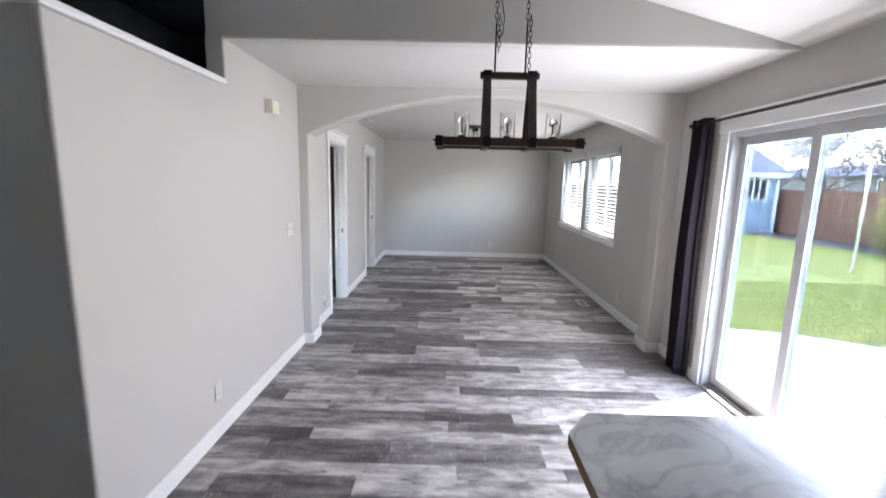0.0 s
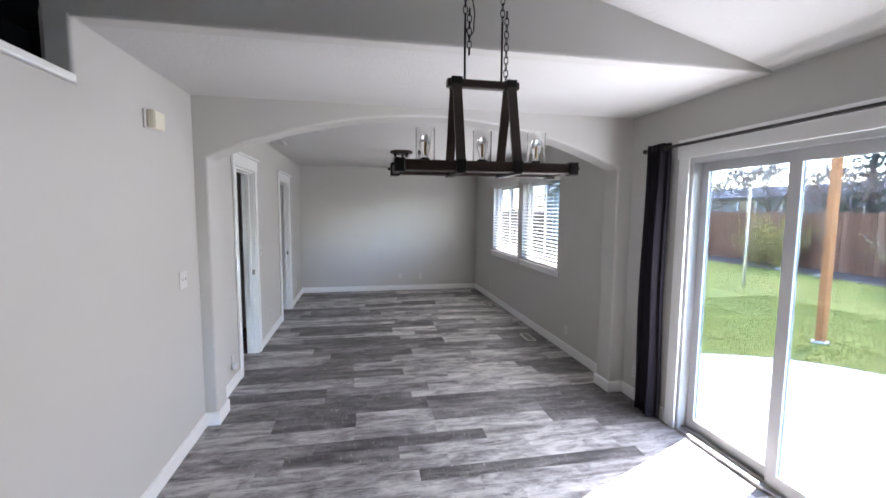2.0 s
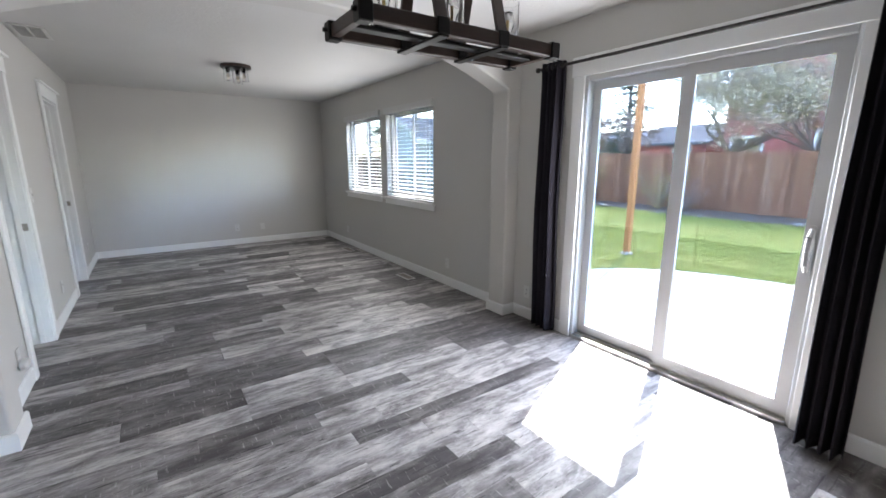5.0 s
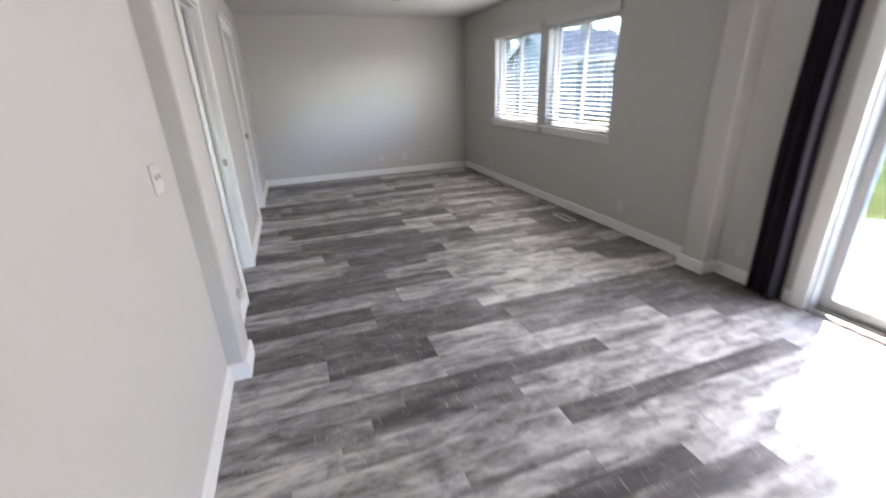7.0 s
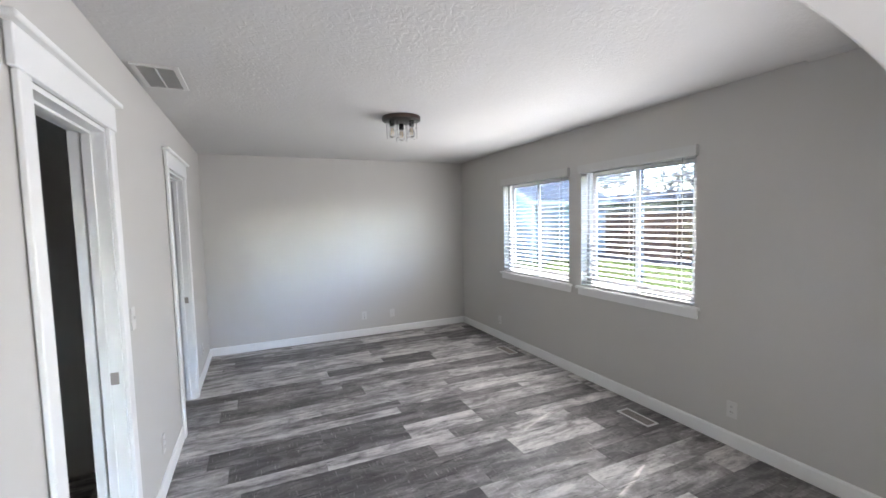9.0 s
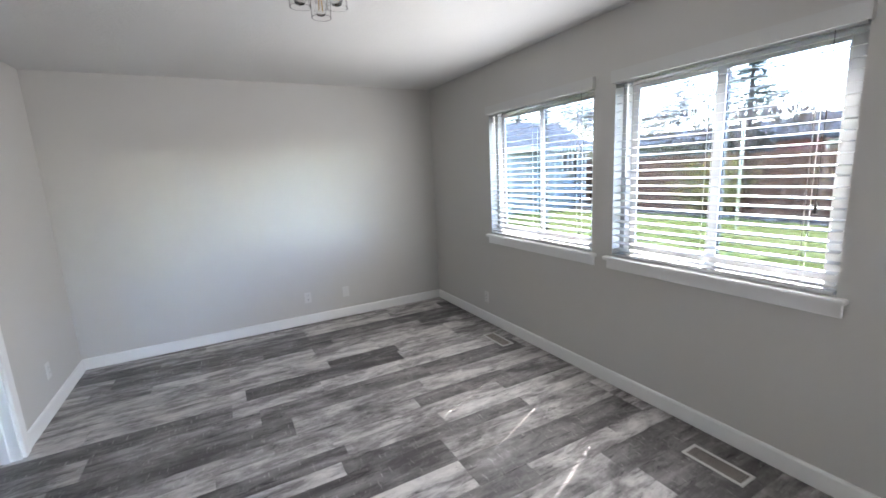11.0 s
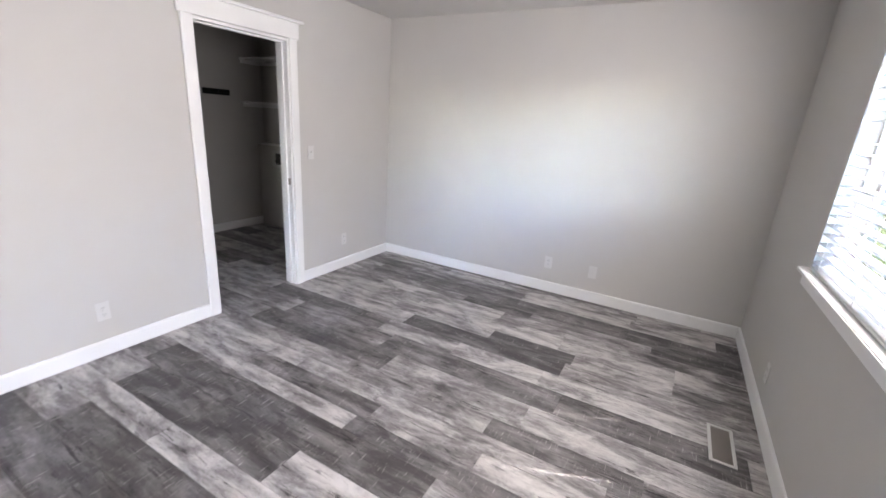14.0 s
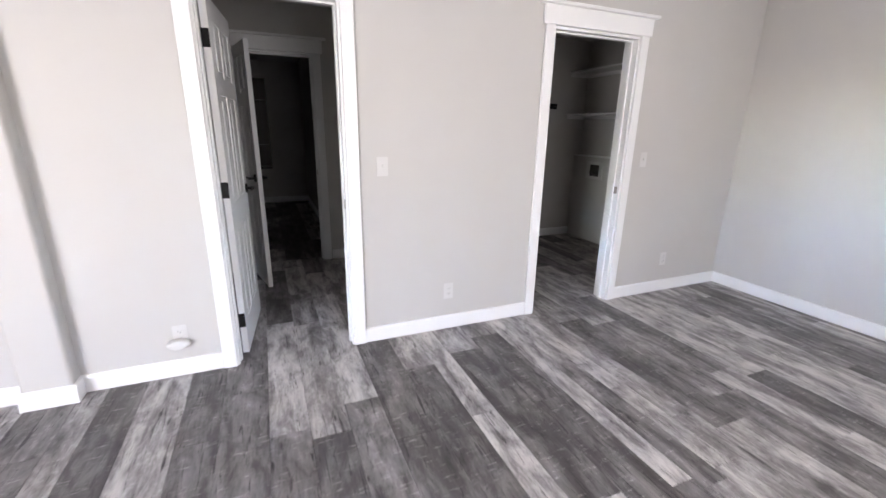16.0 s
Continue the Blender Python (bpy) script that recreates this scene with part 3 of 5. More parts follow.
d1 = doorway("door_1", LEFT, *DOORS[0], 0.12, "white cased doorway with a six-panel door standing open")
leaf(d1, 0.672, 2.01, (LEFT - 0.122, DOORS[0][0] + 0.030), 180 - 5.5, 1, BLACK, "white six-panel door opened into the hall")
d2 = doorway("door_2", LEFT, *DOORS[1], 0.12, "white cased doorway into a dark laundry room")
part("strike_plate", boxes((LEFT - 0.075, LEFT - 0.045, DOORS[1][1] - 0.0205, DOORS[1][1] - 0.0185, 0.925, 0.985)), BRONZE, d2, "dark strike plate")
part("strike_plate", boxes((LEFT - 0.075, LEFT - 0.045, DOORS[0][1] - 0.0205, DOORS[0][1] - 0.0185, 0.925, 0.985)), BRONZE, d1, "dark strike plate")
d3 = doorway("door_3", HALL_X, 4.87, 5.60, 0.12, "white cased doorway at the end of the hall")
leaf(d3, 0.70, 2.00, (HALL_X + 0.006, 4.90), 13.0, 1, BLACK, "white panel door standing half open in the hall")


# ---- sliding patio door ----
Y0, Y1, ZT = SLIDE
door = thing("sliding_glass_door", (RIGHT + 0.08, (Y0 + Y1) / 2, 0), "white vinyl two-panel sliding glass patio door", "patio door", kind="structure")
for a, b in ((Y0, Y0 + 0.035), (Y1 - 0.035, Y1)):
    part("frame_jamb", boxes((RIGHT + 0.004, RIGHT + T + 0.01, a, b, 0.0, ZT), bevel=0.004, segments=1), VINYL, door)
part("frame_head", boxes((RIGHT + 0.004, RIGHT + T + 0.01, Y0 + 0.035, Y1 - 0.035, ZT - 0.04, ZT), bevel=0.004, segments=1), VINYL, door)
part("threshold", boxes((RIGHT - 0.012, RIGHT + T + 0.03, Y0 + 0.035, Y1 - 0.035, -0.005, 0.022), (RIGHT + 0.035, RIGHT + 0.043, Y0 + 0.035, Y1 - 0.035, 0.022, 0.036), (RIGHT + 0.085, RIGHT + 0.093, Y0 + 0.035, Y1 - 0.035, 0.022, 0.036)), STEEL, door, "metal threshold track")


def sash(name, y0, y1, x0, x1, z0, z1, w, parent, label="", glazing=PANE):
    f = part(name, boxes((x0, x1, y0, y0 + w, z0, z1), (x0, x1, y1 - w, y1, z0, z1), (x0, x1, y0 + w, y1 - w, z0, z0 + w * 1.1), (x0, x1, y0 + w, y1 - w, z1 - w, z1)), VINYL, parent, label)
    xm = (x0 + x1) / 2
    g = part("pane", boxes((xm - 0.002, xm + 0.002, y0 + w - 0.004, y1 - w + 0.004, z0 + w * 1.1 - 0.004, z1 - w + 0.004)), glazing, f, "glass pane tinted to dim the garden")
    # shadow off: daylight enters undimmed by the pane's tint
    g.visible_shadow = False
    bead = 0.008
    part("glazing_bead", boxes((x0 - 0.002, x0 + 0.012, y0 + w, y0 + w + bead, z0 + w * 1.1, z1 - w), (x0 - 0.002, x0 + 0.012, y1 - w - bead, y1 - w, z0 + w * 1.1, z1 - w), (x0 - 0.002, x0 + 0.012, y0 + w + bead, y1 - w - bead, z0 + w * 1.1, z0 + w * 1.1 + bead), (x0 - 0.002, x0 + 0.012, y0 + w + bead, y1 - w - bead, z1 - w - bead, z1 - w)), VINYL, f)
    return f


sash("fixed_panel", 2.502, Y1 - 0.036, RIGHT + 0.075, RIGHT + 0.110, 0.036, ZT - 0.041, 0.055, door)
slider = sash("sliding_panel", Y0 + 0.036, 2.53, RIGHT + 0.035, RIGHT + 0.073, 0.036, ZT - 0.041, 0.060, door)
bm = bmesh.new()
hx, hy = RIGHT + 0.024, Y0 + 0.072
grip = [(0, 0.86), (-0.035, 0.90), (-0.045, 0.97), (-0.035, 1.04), (0, 1.08)]
for (dx0, z0_), (dx1, z1_) in zip(grip, grip[1:]):
    tube(bm, (hx + dx0, hy, z0_), (hx + dx1, hy, z1_), 0.011, sides=10)
box(bm, hx - 0.006, hx, hy - 0.02, hy + 0.02, 0.84, 1.10)
part("pull_handle", bm, VINYL, slider, "white D-shaped pull handle", smooth=True)
# flat white boards round the opening
trim = thing("trim_patio_door", (RIGHT, 2.48, 0), "white flat casing boards around the patio door", "trim", kind="structure")
part("side_board", boxes((RIGHT - 0.018, RIGHT, Y1 - 0.012, Y1 + 0.085, 0.0, ZT - 0.005), bevel=0.003, segments=1), TRIM, trim)
part("side_board", boxes((RIGHT - 0.018, RIGHT, Y0 - 0.085, Y0 + 0.012, 0.0, ZT - 0.005), bevel=0.003, segments=1), TRIM, trim)
part("head_board", boxes((RIGHT - 0.021, RIGHT, Y0 - 0.10, Y1 + 0.10, ZT - 0.005, ZT + 0.132), bevel=0.003, segments=1), TRIM, trim)

# curtain rod and two curtains
ROD_X, ROD_Z = RIGHT - 0.075, 2.118
rod = thing("curtain_rod", (ROD_X, 2.48, ROD_Z), "dark bronze curtain rod above the patio door", "curtain rod")
part("rod", tube(bmesh.new(), (ROD_X, 1.36, ROD_Z), (ROD_X, 3.62, ROD_Z), 0.011, sides=14), BRONZE, rod, smooth=True)
for y in (1.35, 3.62):
    part("finial", lathe(bmesh.new(), (ROD_X, y, ROD_Z), [(0.0, -0.02), (0.016, -0.014), (0.02, 0), (0.016, 0.014), (0.0, 0.02)], 14), BRONZE, rod, smooth=True)
for y in (1.40, 3.585):
    part("bracket", boxes((ROD_X + 0.008, RIGHT, y - 0.008, y + 0.008, ROD_Z - 0.02, ROD_Z - 0.008), (RIGHT - 0.006, RIGHT, y - 0.02, y + 0.02, ROD_Z - 0.05, ROD_Z + 0.03)), BRONZE, rod)


def curtain(y0, y1, flare, seed, belly=0.0):
    """A gathered panel that hangs from rings on the rod, its folds wider towards the hem."""
    rnd = random.Random(seed)
    cy = (y0 + y1) / 2
    c = thing("curtain", (ROD_X, cy, 0.015), "dark plum-grey fabric curtain gathered beside the patio door", "curtain", "curtains at the patio door")
    folds, cols, rows_ = 4, 72, 26
    bm = bmesh.new()
    grid = []
    offs = [rnd.uniform(-0.5, 0.5) for _ in range(9)]
    for r in range(rows_ + 1):
        v = r / rows_
        z = ROD_Z + 0.035 - v * (ROD_Z + 0.015)
        spread = 1 + flare * v
        line = []
        for k in range(cols + 1):
            u = k / cols
            y = cy + (u - 0.5) * (y1 - y0) * spread + 0.012 * math.sin(v * 5 + offs[0]) * v
            ph = u * folds * 2 * math.pi
            amp = 0.031 + 0.012 * math.sin(u * 7 + offs[1]) + 0.012 * v
            x = ROD_X + amp * math.sin(ph + 0.5 * v * math.sin(u * 5 + offs[2])) + 0.008 * v * math.sin(2.3 * ph + offs[3] + 2 * v) + 0.004 * math.sin(9 * v + 6 * u + offs[4])
            x -= belly * v ** 1.4
            line.append(bm.verts.new((min(x, RIGHT - 0.012), y, z)))
        grid.append(line)
    for p, q in zip(grid, grid[1:]):
        for k in range(cols):
            bm.faces.new((p[k], p[k + 1], q[k + 1], q[k]))
    ob = part("fabric", bm, FABRIC, c, smooth=True)
    m = ob.modifiers.new("cloth", "SOLIDIFY")
    m.thickness = 0.003
    for i in range(folds * 2):
        y = cy + ((i + 0.5) / (folds * 2) - 0.5) * (y1 - y0) * 0.98
        part("grommet", ring(bmesh.new(), (ROD_X, y, ROD_Z), (0.25, 1, 0), 0.020, 0.0040), BRONZE, c, "dark metal grommet", smooth=True)


curtain(3.365, 3.555, 0.08, 3)
curtain(1.52, 1.685, 0.10, 8, 0.07)


# ---- windows with blinds ----
def window(name, y0, y1):
    w = thing(name, (RIGHT + 0.1, (y0 + y1) / 2, SILL), "white vinyl slider window in a plain drywall opening", "window", kind="structure")
    part("window_frame", boxes((RIGHT + 0.075, RIGHT + T + 0.01, y0, y0 + 0.035, SILL, WTOP), (RIGHT + 0.075, RIGHT + T + 0.01, y1 - 0.035, y1, SILL, WTOP), (RIGHT + 0.075, RIGHT + T + 0.01, y0 + 0.035, y1 - 0.035, SILL, SILL + 0.035), (RIGHT + 0.075, RIGHT + T + 0.01, y0 + 0.035, y1 - 0.035, WTOP - 0.035, WTOP)), VINYL, w)
    m_ = (y0 + y1) / 2
    sash("sash", m_ - 0.02, y1 - 0.036, RIGHT + 0.120, RIGHT + 0.145, SILL + 0.036, WTOP - 0.036, 0.038, w, glazing=PANE_WINDOW)
    sash("sash", y0 + 0.036, m_ + 0.02, RIGHT + 0.088, RIGHT + 0.113, SILL + 0.036, WTOP - 0.036, 0.038, w, glazing=PANE_WINDOW)
    part("window_sill", boxes((RIGHT - 0.045, RIGHT + 0.075, y0 - 0.045, y1 + 0.045, SILL - 0.026, SILL - 0.002), bevel=0.005, segments=2), TRIM, w, "white sill board")
    part("apron", boxes((RIGHT - 0.018, RIGHT, y0 - 0.03, y1 + 0.03, SILL - 0.088, SILL - 0.027), bevel=0.003, segments=1), TRIM, w)


SLAT_MESH = {}


def blind(y0, y1):
    """A lowered two-inch slat blind, the slats a little off level."""
    b = thing("window_blind", (RIGHT + 0.02, (y0 + y1) / 2, WTOP), "white lowered slat blind with open slats", "blind", "blinds in the windows")
    part("valance", boxes((RIGHT - 0.032, RIGHT - 0.020, y0 - 0.012, y1 + 0.012, WTOP - 0.042, WTOP + 0.03), (RIGHT - 0.020, RIGHT + 0.0, y0 - 0.012, y0 - 0.002, WTOP - 0.042, WTOP + 0.03), (RIGHT - 0.020, RIGHT + 0.0, y1 + 0.002, y1 + 0.012, WTOP - 0.042, WTOP + 0.03)), SLAT, b, "white valance board")
    part("head_rail", boxes((RIGHT - 0.008, RIGHT + 0.042, y0 + 0.006, y1 - 0.006, WTOP - 0.05, WTOP - 0.004)), VINYL, b)
    length = y1 - y0 - 0.016
    key = round(length, 3)
    if key not in SLAT_MESH:
        bm = bmesh.new()
        # three cord holes leave the slat whole at its edges only
        cuts = [-length / 2]
        for y in (y0 + 0.14, (y0 + y1) / 2, y1 - 0.14):
            c = y - (y0 + y1) / 2
            cuts += [c - 0.004, c + 0.004]
        cuts.append(length / 2)
        for k, (ya, yb) in enumerate(zip(cuts, cuts[1:])):
            if k % 2 == 0:
                prof = [(-0.025, 0.0), (0.0, 0.0012), (0.025, 0.0), (0.025, 0.0018), (0.0, 0.0030), (-0.025, 0.0018)]
                a = [bm.verts.new((x, ya, z)) for x, z in prof]
                c = [bm.verts.new((x, yb, z)) for x, z in prof]
                for i in range(6):
                    j = (i + 1) % 6
                    bm.faces.new((a[i], a[j], c[j], c[i]))
                bm.faces.new(list(reversed(a)))
                bm.faces.new(c)
            else:
                box(bm, -0.025, -0.0035, ya, yb, 0.0006, 0.0022)
                box(bm, 0.0035, 0.025, ya, yb, 0.0006, 0.0022)
        SLAT_MESH[key] = mesh_of("slat", bm, SLAT)
    z = WTOP - 0.075
    rnd = random.Random(int(y0 * 100))
    base = Vector(b["base"])
    while z > SILL + 0.045:
        s = new("slat", SLAT_MESH[key])
        s.parent = b
        s.matrix_basis = Matrix.Translation(Vector((RIGHT + 0.018, (y0 + y1) / 2, z)) - base) @ pose(0, 0, 0, rnd.uniform(-0.15, 0.15), -7 + rnd.uniform(-1, 1), 0)
        z -= 0.0465
    part("bottom_rail", boxes((RIGHT - 0.008, RIGHT + 0.044, y0 + 0.008, y1 - 0.008, SILL + 0.002, SILL + 0.020), bevel=0.004, segments=1), VINYL, b)
    for y in (y0 + 0.14, (y0 + y1) / 2, y1 - 0.14):
        part("ladder_cord", boxes((RIGHT - 0.0085, RIGHT - 0.0070, y - 0.0012, y + 0.0012, SILL + 0.01, WTOP - 0.05), (RIGHT + 0.043, RIGHT + 0.0445, y - 0.0012, y + 0.0012, SILL + 0.01, WTOP - 0.05)), PLASTIC, b)
    bm = tube(bmesh.new(), (RIGHT - 0.014, y0 + 0.10, WTOP - 0.05), (RIGHT - 0.014, y0 + 0.10, 1.32), 0.0015, sides=5)
    tube(bm, (RIGHT - 0.014, y0 + 0.10, 1.325), (RIGHT - 0.014, y0 + 0.10, 1.28), 0.004, 0.009, sides=8)
    part("pull_cord", bm, BRONZE, b, "pull cord with a dark tassel")
    part("tilt_wand", tube(bmesh.new(), (RIGHT - 0.014, y1 - 0.10, WTOP - 0.05), (RIGHT - 0.014, y1 - 0.10, 1.45), 0.004, sides=6), PLASTIC, b)


for i, (a, b_) in enumerate(WINDOWS):
    window("window_%d" % (i + 1), a, b_)
    blind(a, b_)

# ---- dining light ----
CX, CY = 0.42, 2.43
light = thing("dining_chandelier", (CX, CY, 1.80), "dark stained wood and black metal linear chandelier with glass shades", "chandelier")
half, wide = 0.398, 0.115
for s in (-1, 1):
    part("rail", boxes((CX - half, CX + half, CY + s * wide - 0.016, CY + s * wide + 0.016, 1.805, 1.850), bevel=0.003, segments=1), DARKWOOD, light, "dark wood side rail")
for x in (CX - half + 0.014, CX + half - 0.014):
    part("end_rail", boxes((x - 0.014, x + 0.014, CY - wide + 0.016, CY + wide - 0.016, 1.808, 1.846), bevel=0.002, segments=1), DARKWOOD, light, "dark wood end rail")
    for s in (-1, 1):
        b = part("corner_strap", boxes((x - 0.022, x + 0.022, CY + s * wide - 0.021, CY + s * wide + 0.021, 1.799, 1.856), bevel=0.003, segments=1), BLACK, light, "black metal corner strap")
        o = -1 if x < CX else 1
        part("bolt", tube(bmesh.new(), (x + o * 0.022, CY + s * wide, 1.83), (x + o * 0.034, CY + s * wide, 1.83), 0.007, sides=6), BLACK, b)
for x in (CX - 0.125, CX + 0.125):
    part("cross_strap", boxes((x - 0.018, x + 0.018, CY - wide - 0.021, CY + wide + 0.021, 1.798, 1.806), bevel=0.002, segments=1), BLACK, light, "black metal cross strap")
    for s in (-1, 1):
        part("rail_band", boxes((x - 0.022, x + 0.022, CY + s * wide - 0.021, CY + s * wide + 0.021, 1.806, 1.856), bevel=0.002, segments=1), BLACK, light)
        bm = bmesh.new()
        y0_, y1_ = CY + s * (wide - 0.004), CY + s * 0.016
        vs = [bm.verts.new((x + dx, y, z)) for y, z in ((y0_, 1.85), (y1_, 2.205)) for dx in (-0.02, 0.02)]
        vs2 = [bm.verts.new((v.co.x, v.co.y + s * 0.014, v.co.z)) for v in vs]
        for q in ((0, 1, 3, 2),):
            bm.faces.new([vs[i] for i in q])
            bm.faces.new([vs2[i] for i in reversed(q)])
        for i, j in ((0, 1), (1, 3), (3, 2), (2, 0)):
            bm.faces.new((vs[j], vs[i], vs2[i], vs2[j]))
        part("leaning_post", bm, DARKWOOD, light, "dark leaning post")
    part("bar_band", boxes((x - 0.024, x + 0.024, CY - 0.034, CY + 0.034, 2.178, 2.222), bevel=0.002, segments=1), BLACK, light)
part("top_bar", boxes((CX - 0.165, CX + 0.165, CY - 0.02, CY + 0.02, 2.182, 2.216), bevel=0.003, segments=1), DARKWOOD, light, "dark wood top bar")
part("centre_rail", boxes((CX - half + 0.03, CX + half - 0.03, CY - 0.022, CY + 0.022, 1.812, 1.826), bevel=0.002, segments=1), BLACK, light, "black metal lamp rail")
for x in (CX - 0.26, CX, CX + 0.26):
    holder = bmesh.new()
    lathe(holder, (x, CY, 1.826), [(0.0, 0.0), (0.043, 0.0), (0.043, 0.006), (0.022, 0.007), (0.022, 0.045), (0.0, 0.045)], 24)
    part("lamp_holder", holder, BLACK, light, smooth=True)
    g = lathe(bmesh.new(), (x, CY, 1.834), [(0.0395, 0.0), (0.0425, 0.0), (0.0425, 0.165), (0.0395, 0.165), (0.0395, 0.0)], 32)
    s = part("shade", g, CLEAR, light, "clear glass cylinder shade", smooth=True)
    bulb = lathe(bmesh.new(), (x, CY, 1.871), [(0.012, 0.0), (0.014, 0.02), (0.024, 0.05), (0.027, 0.07), (0.02, 0.095), (0.0, 0.105)], 20)
    bb = part("bulb", bulb, CLEAR, light, "clear glass bulb", smooth=True)
    part("filament", tube(bmesh.new(), (x, CY, 1.885), (x, CY, 1.94), 0.004, sides=6), FILAMENT, bb)
# canopy on the slope, rods and chains
slope = math.degrees(math.atan(PITCH))
bm = boxes((-0.115, 0.115, -0.055, 0.055, -0.03, 0.0), bevel=0.004, segments=1)
bmesh.ops.transform(bm, matrix=Matrix.Translation((CX, CY, vault(CX) - 0.002)) @ pose(0, 0, 0, 0, slope, 0), verts=bm.verts[:])
part("canopy", bm, BLACK, light, "black rectangular ceiling canopy")


def link(bm, centre, turn, length=0.034, width=0.009, wire=0.0022):
    """One long oval chain link in the xz or yz plane."""
    pts_ = []
    for i in range(14):
        a = 2 * math.pi * i / 14
        u, v = width * math.cos(a), (length / 2 - width) * (1 if math.sin(a) > 0 else -1) + width * math.sin(a)
        pts_.append(Vector(centre) + (Vector((u, 0, v)) if turn else Vector((0, u, v))))
    for p, q in zip(pts_, pts_[1:] + pts_[:1]):
        tube(bm, p, q, wire, sides=5, caps=False)


for k, x in enumerate((CX - 0.085, CX + 0.085)):
    part("rod", tube(bmesh.new(), (x, CY, 2.21), (x, CY, 2.47), 0.005, sides=8), BLACK, light)
    z = 2.47
    i = 0
    while z < vault(x) - 0.05:
        bm = bmesh.new()
        link(bm, (x, CY, z + 0.014), i % 2)
        part("chain_link", bm, BLACK, light)
        z += 0.0275
        i += 1
    # spare chain left hanging beside the rod
    z = 2.50
    for i in range(7 if k == 0 else 13):
        bm = bmesh.new()
        link(bm, (x + 0.016, CY - 0.012, z), i % 2)
        part("chain_link", bm, BLACK, light)
        z -= 0.0275
wire = [(CX - 0.085, 2.62), (CX - 0.06, 2.58), (CX - 0.045, 2.50), (CX - 0.05, 2.42), (CX - 0.07, 2.39), (CX - 0.082, 2.43)]
bm = bmesh.new()
for (xa, za), (xb, zb) in zip(wire, wire[1:]):
    tube(bm, (xa, CY - 0.008, za), (xb, CY - 0.008, zb), 0.0028, sides=6)
part("cord", bm, BLACK, light, "loose black cord")

# ---- flush ceiling light ----
FX, FY = 0.43, 6.585
flush = thing("ceiling_light", (FX, FY, CEIL_Z - 0.03), "black round flush ceiling light with three clear glass shades", "ceiling light")
part("plate", lathe(bmesh.new(), (FX, FY, CEIL_Z - 0.034), [(0.0, 0.002), (0.145, 0.0), (0.152, 0.004), (0.152, 0.034)], 48), BLACK, flush, "black round mounting plate", smooth=True)
part("rim", lathe(bmesh.new(), (FX, FY, CEIL_Z - 0.034), [(0.1525, 0.003), (0.158, 0.004), (0.158, 0.034), (0.1525, 0.034), (0.1525, 0.003)], 48), DARKWOOD, flush, "dark wood-look rim", smooth=True)
for deg in (190, 318, 72):
    a = radians(deg)
    x, y = FX + 0.088 * math.cos(a), FY + 0.088 * math.sin(a)
    part("lamp_holder", lathe(bmesh.new(), (x, y, CEIL_Z - 0.085), [(0.0, 0.0), (0.019, 0.0), (0.021, 0.01), (0.021, 0.05)], 20), BLACK, flush, smooth=True)
    part("shade", lathe(bmesh.new(), (x, y, CEIL_Z - 0.180), [(0.0435, 0.0), (0.0465, 0.0), (0.0465, 0.146), (0.0435, 0.146), (0.0435, 0.0)], 32), CLEAR, flush, "clear glass cylinder shade", smooth=True)
    bb = part("bulb", lathe(bmesh.new(), (x, y, CEIL_Z - 0.175), [(0.0, 0.0), (0.02, 0.008), (0.029, 0.03), (0.026, 0.05), (0.015, 0.08), (0.013, 0.09)], 20), CLEAR, flush, "clear filament bulb", smooth=True)
    bm = bmesh.new()
    for dx in (-0.006, 0.006):
        tube(bm, (x + dx, y, CEIL_Z - 0.15), (x + dx * 0.6, y, CEIL_Z - 0.10), 0.0018, sides=6)
    part("filament", bm, FILAMENT, bb)


# ---- vents ----
def ceiling_vent(x0, x1, y0, y1):
    v = thing("ceiling_vent", ((x0 + x1) / 2, (y0 + y1) / 2, CEIL_Z), "white metal ceiling air vent with slats", "vent")
    z = CEIL_Z
    part("frame", boxes((x0, x1, y0, y0 + 0.025, z - 0.012, z - 0.001), (x0, x1, y1 - 0.025, y1, z - 0.012, z - 0.001), (x0, x0 + 0.025, y0 + 0.025, y1 - 0.025, z - 0.012, z - 0.001), (x1 - 0.025, x1, y0 + 0.025, y1 - 0.025, z - 0.012, z - 0.001)), PLASTIC, v)
    # no duct behind: a dark sheet carries its shade
    part("backing", boxes((x0 + 0.024, x1 - 0.024, y0 + 0.024, y1 - 0.024, z - 0.003, z - 0.001)), DARKHOLE, v, "flat backing coloured dark as duct shade")
    n = 16
    for i in range(n):
        y = y0 + 0.03 + (y1 - y0 - 0.06) * (i + 0.5) / n
        bm = boxes((x0 + 0.024, x1 - 0.024, -0.0105, 0.0105, -0.001, 0.001))
        bmesh.ops.transform(bm, matrix=pose(0, y, z - 0.008, 35, 0, 0), verts=bm.verts[:])
        part("slat", bm, PLASTIC, v)
    part("centre_bar", boxes(((x0 + x1) / 2 - 0.004, (x0 + x1) / 2 + 0.004, y0 + 0.025, y1 - 0.025, z - 0.014, z - 0.006)), PLASTIC, v)


ceiling_vent(-1.275, -1.055, 5.92, 6.33)


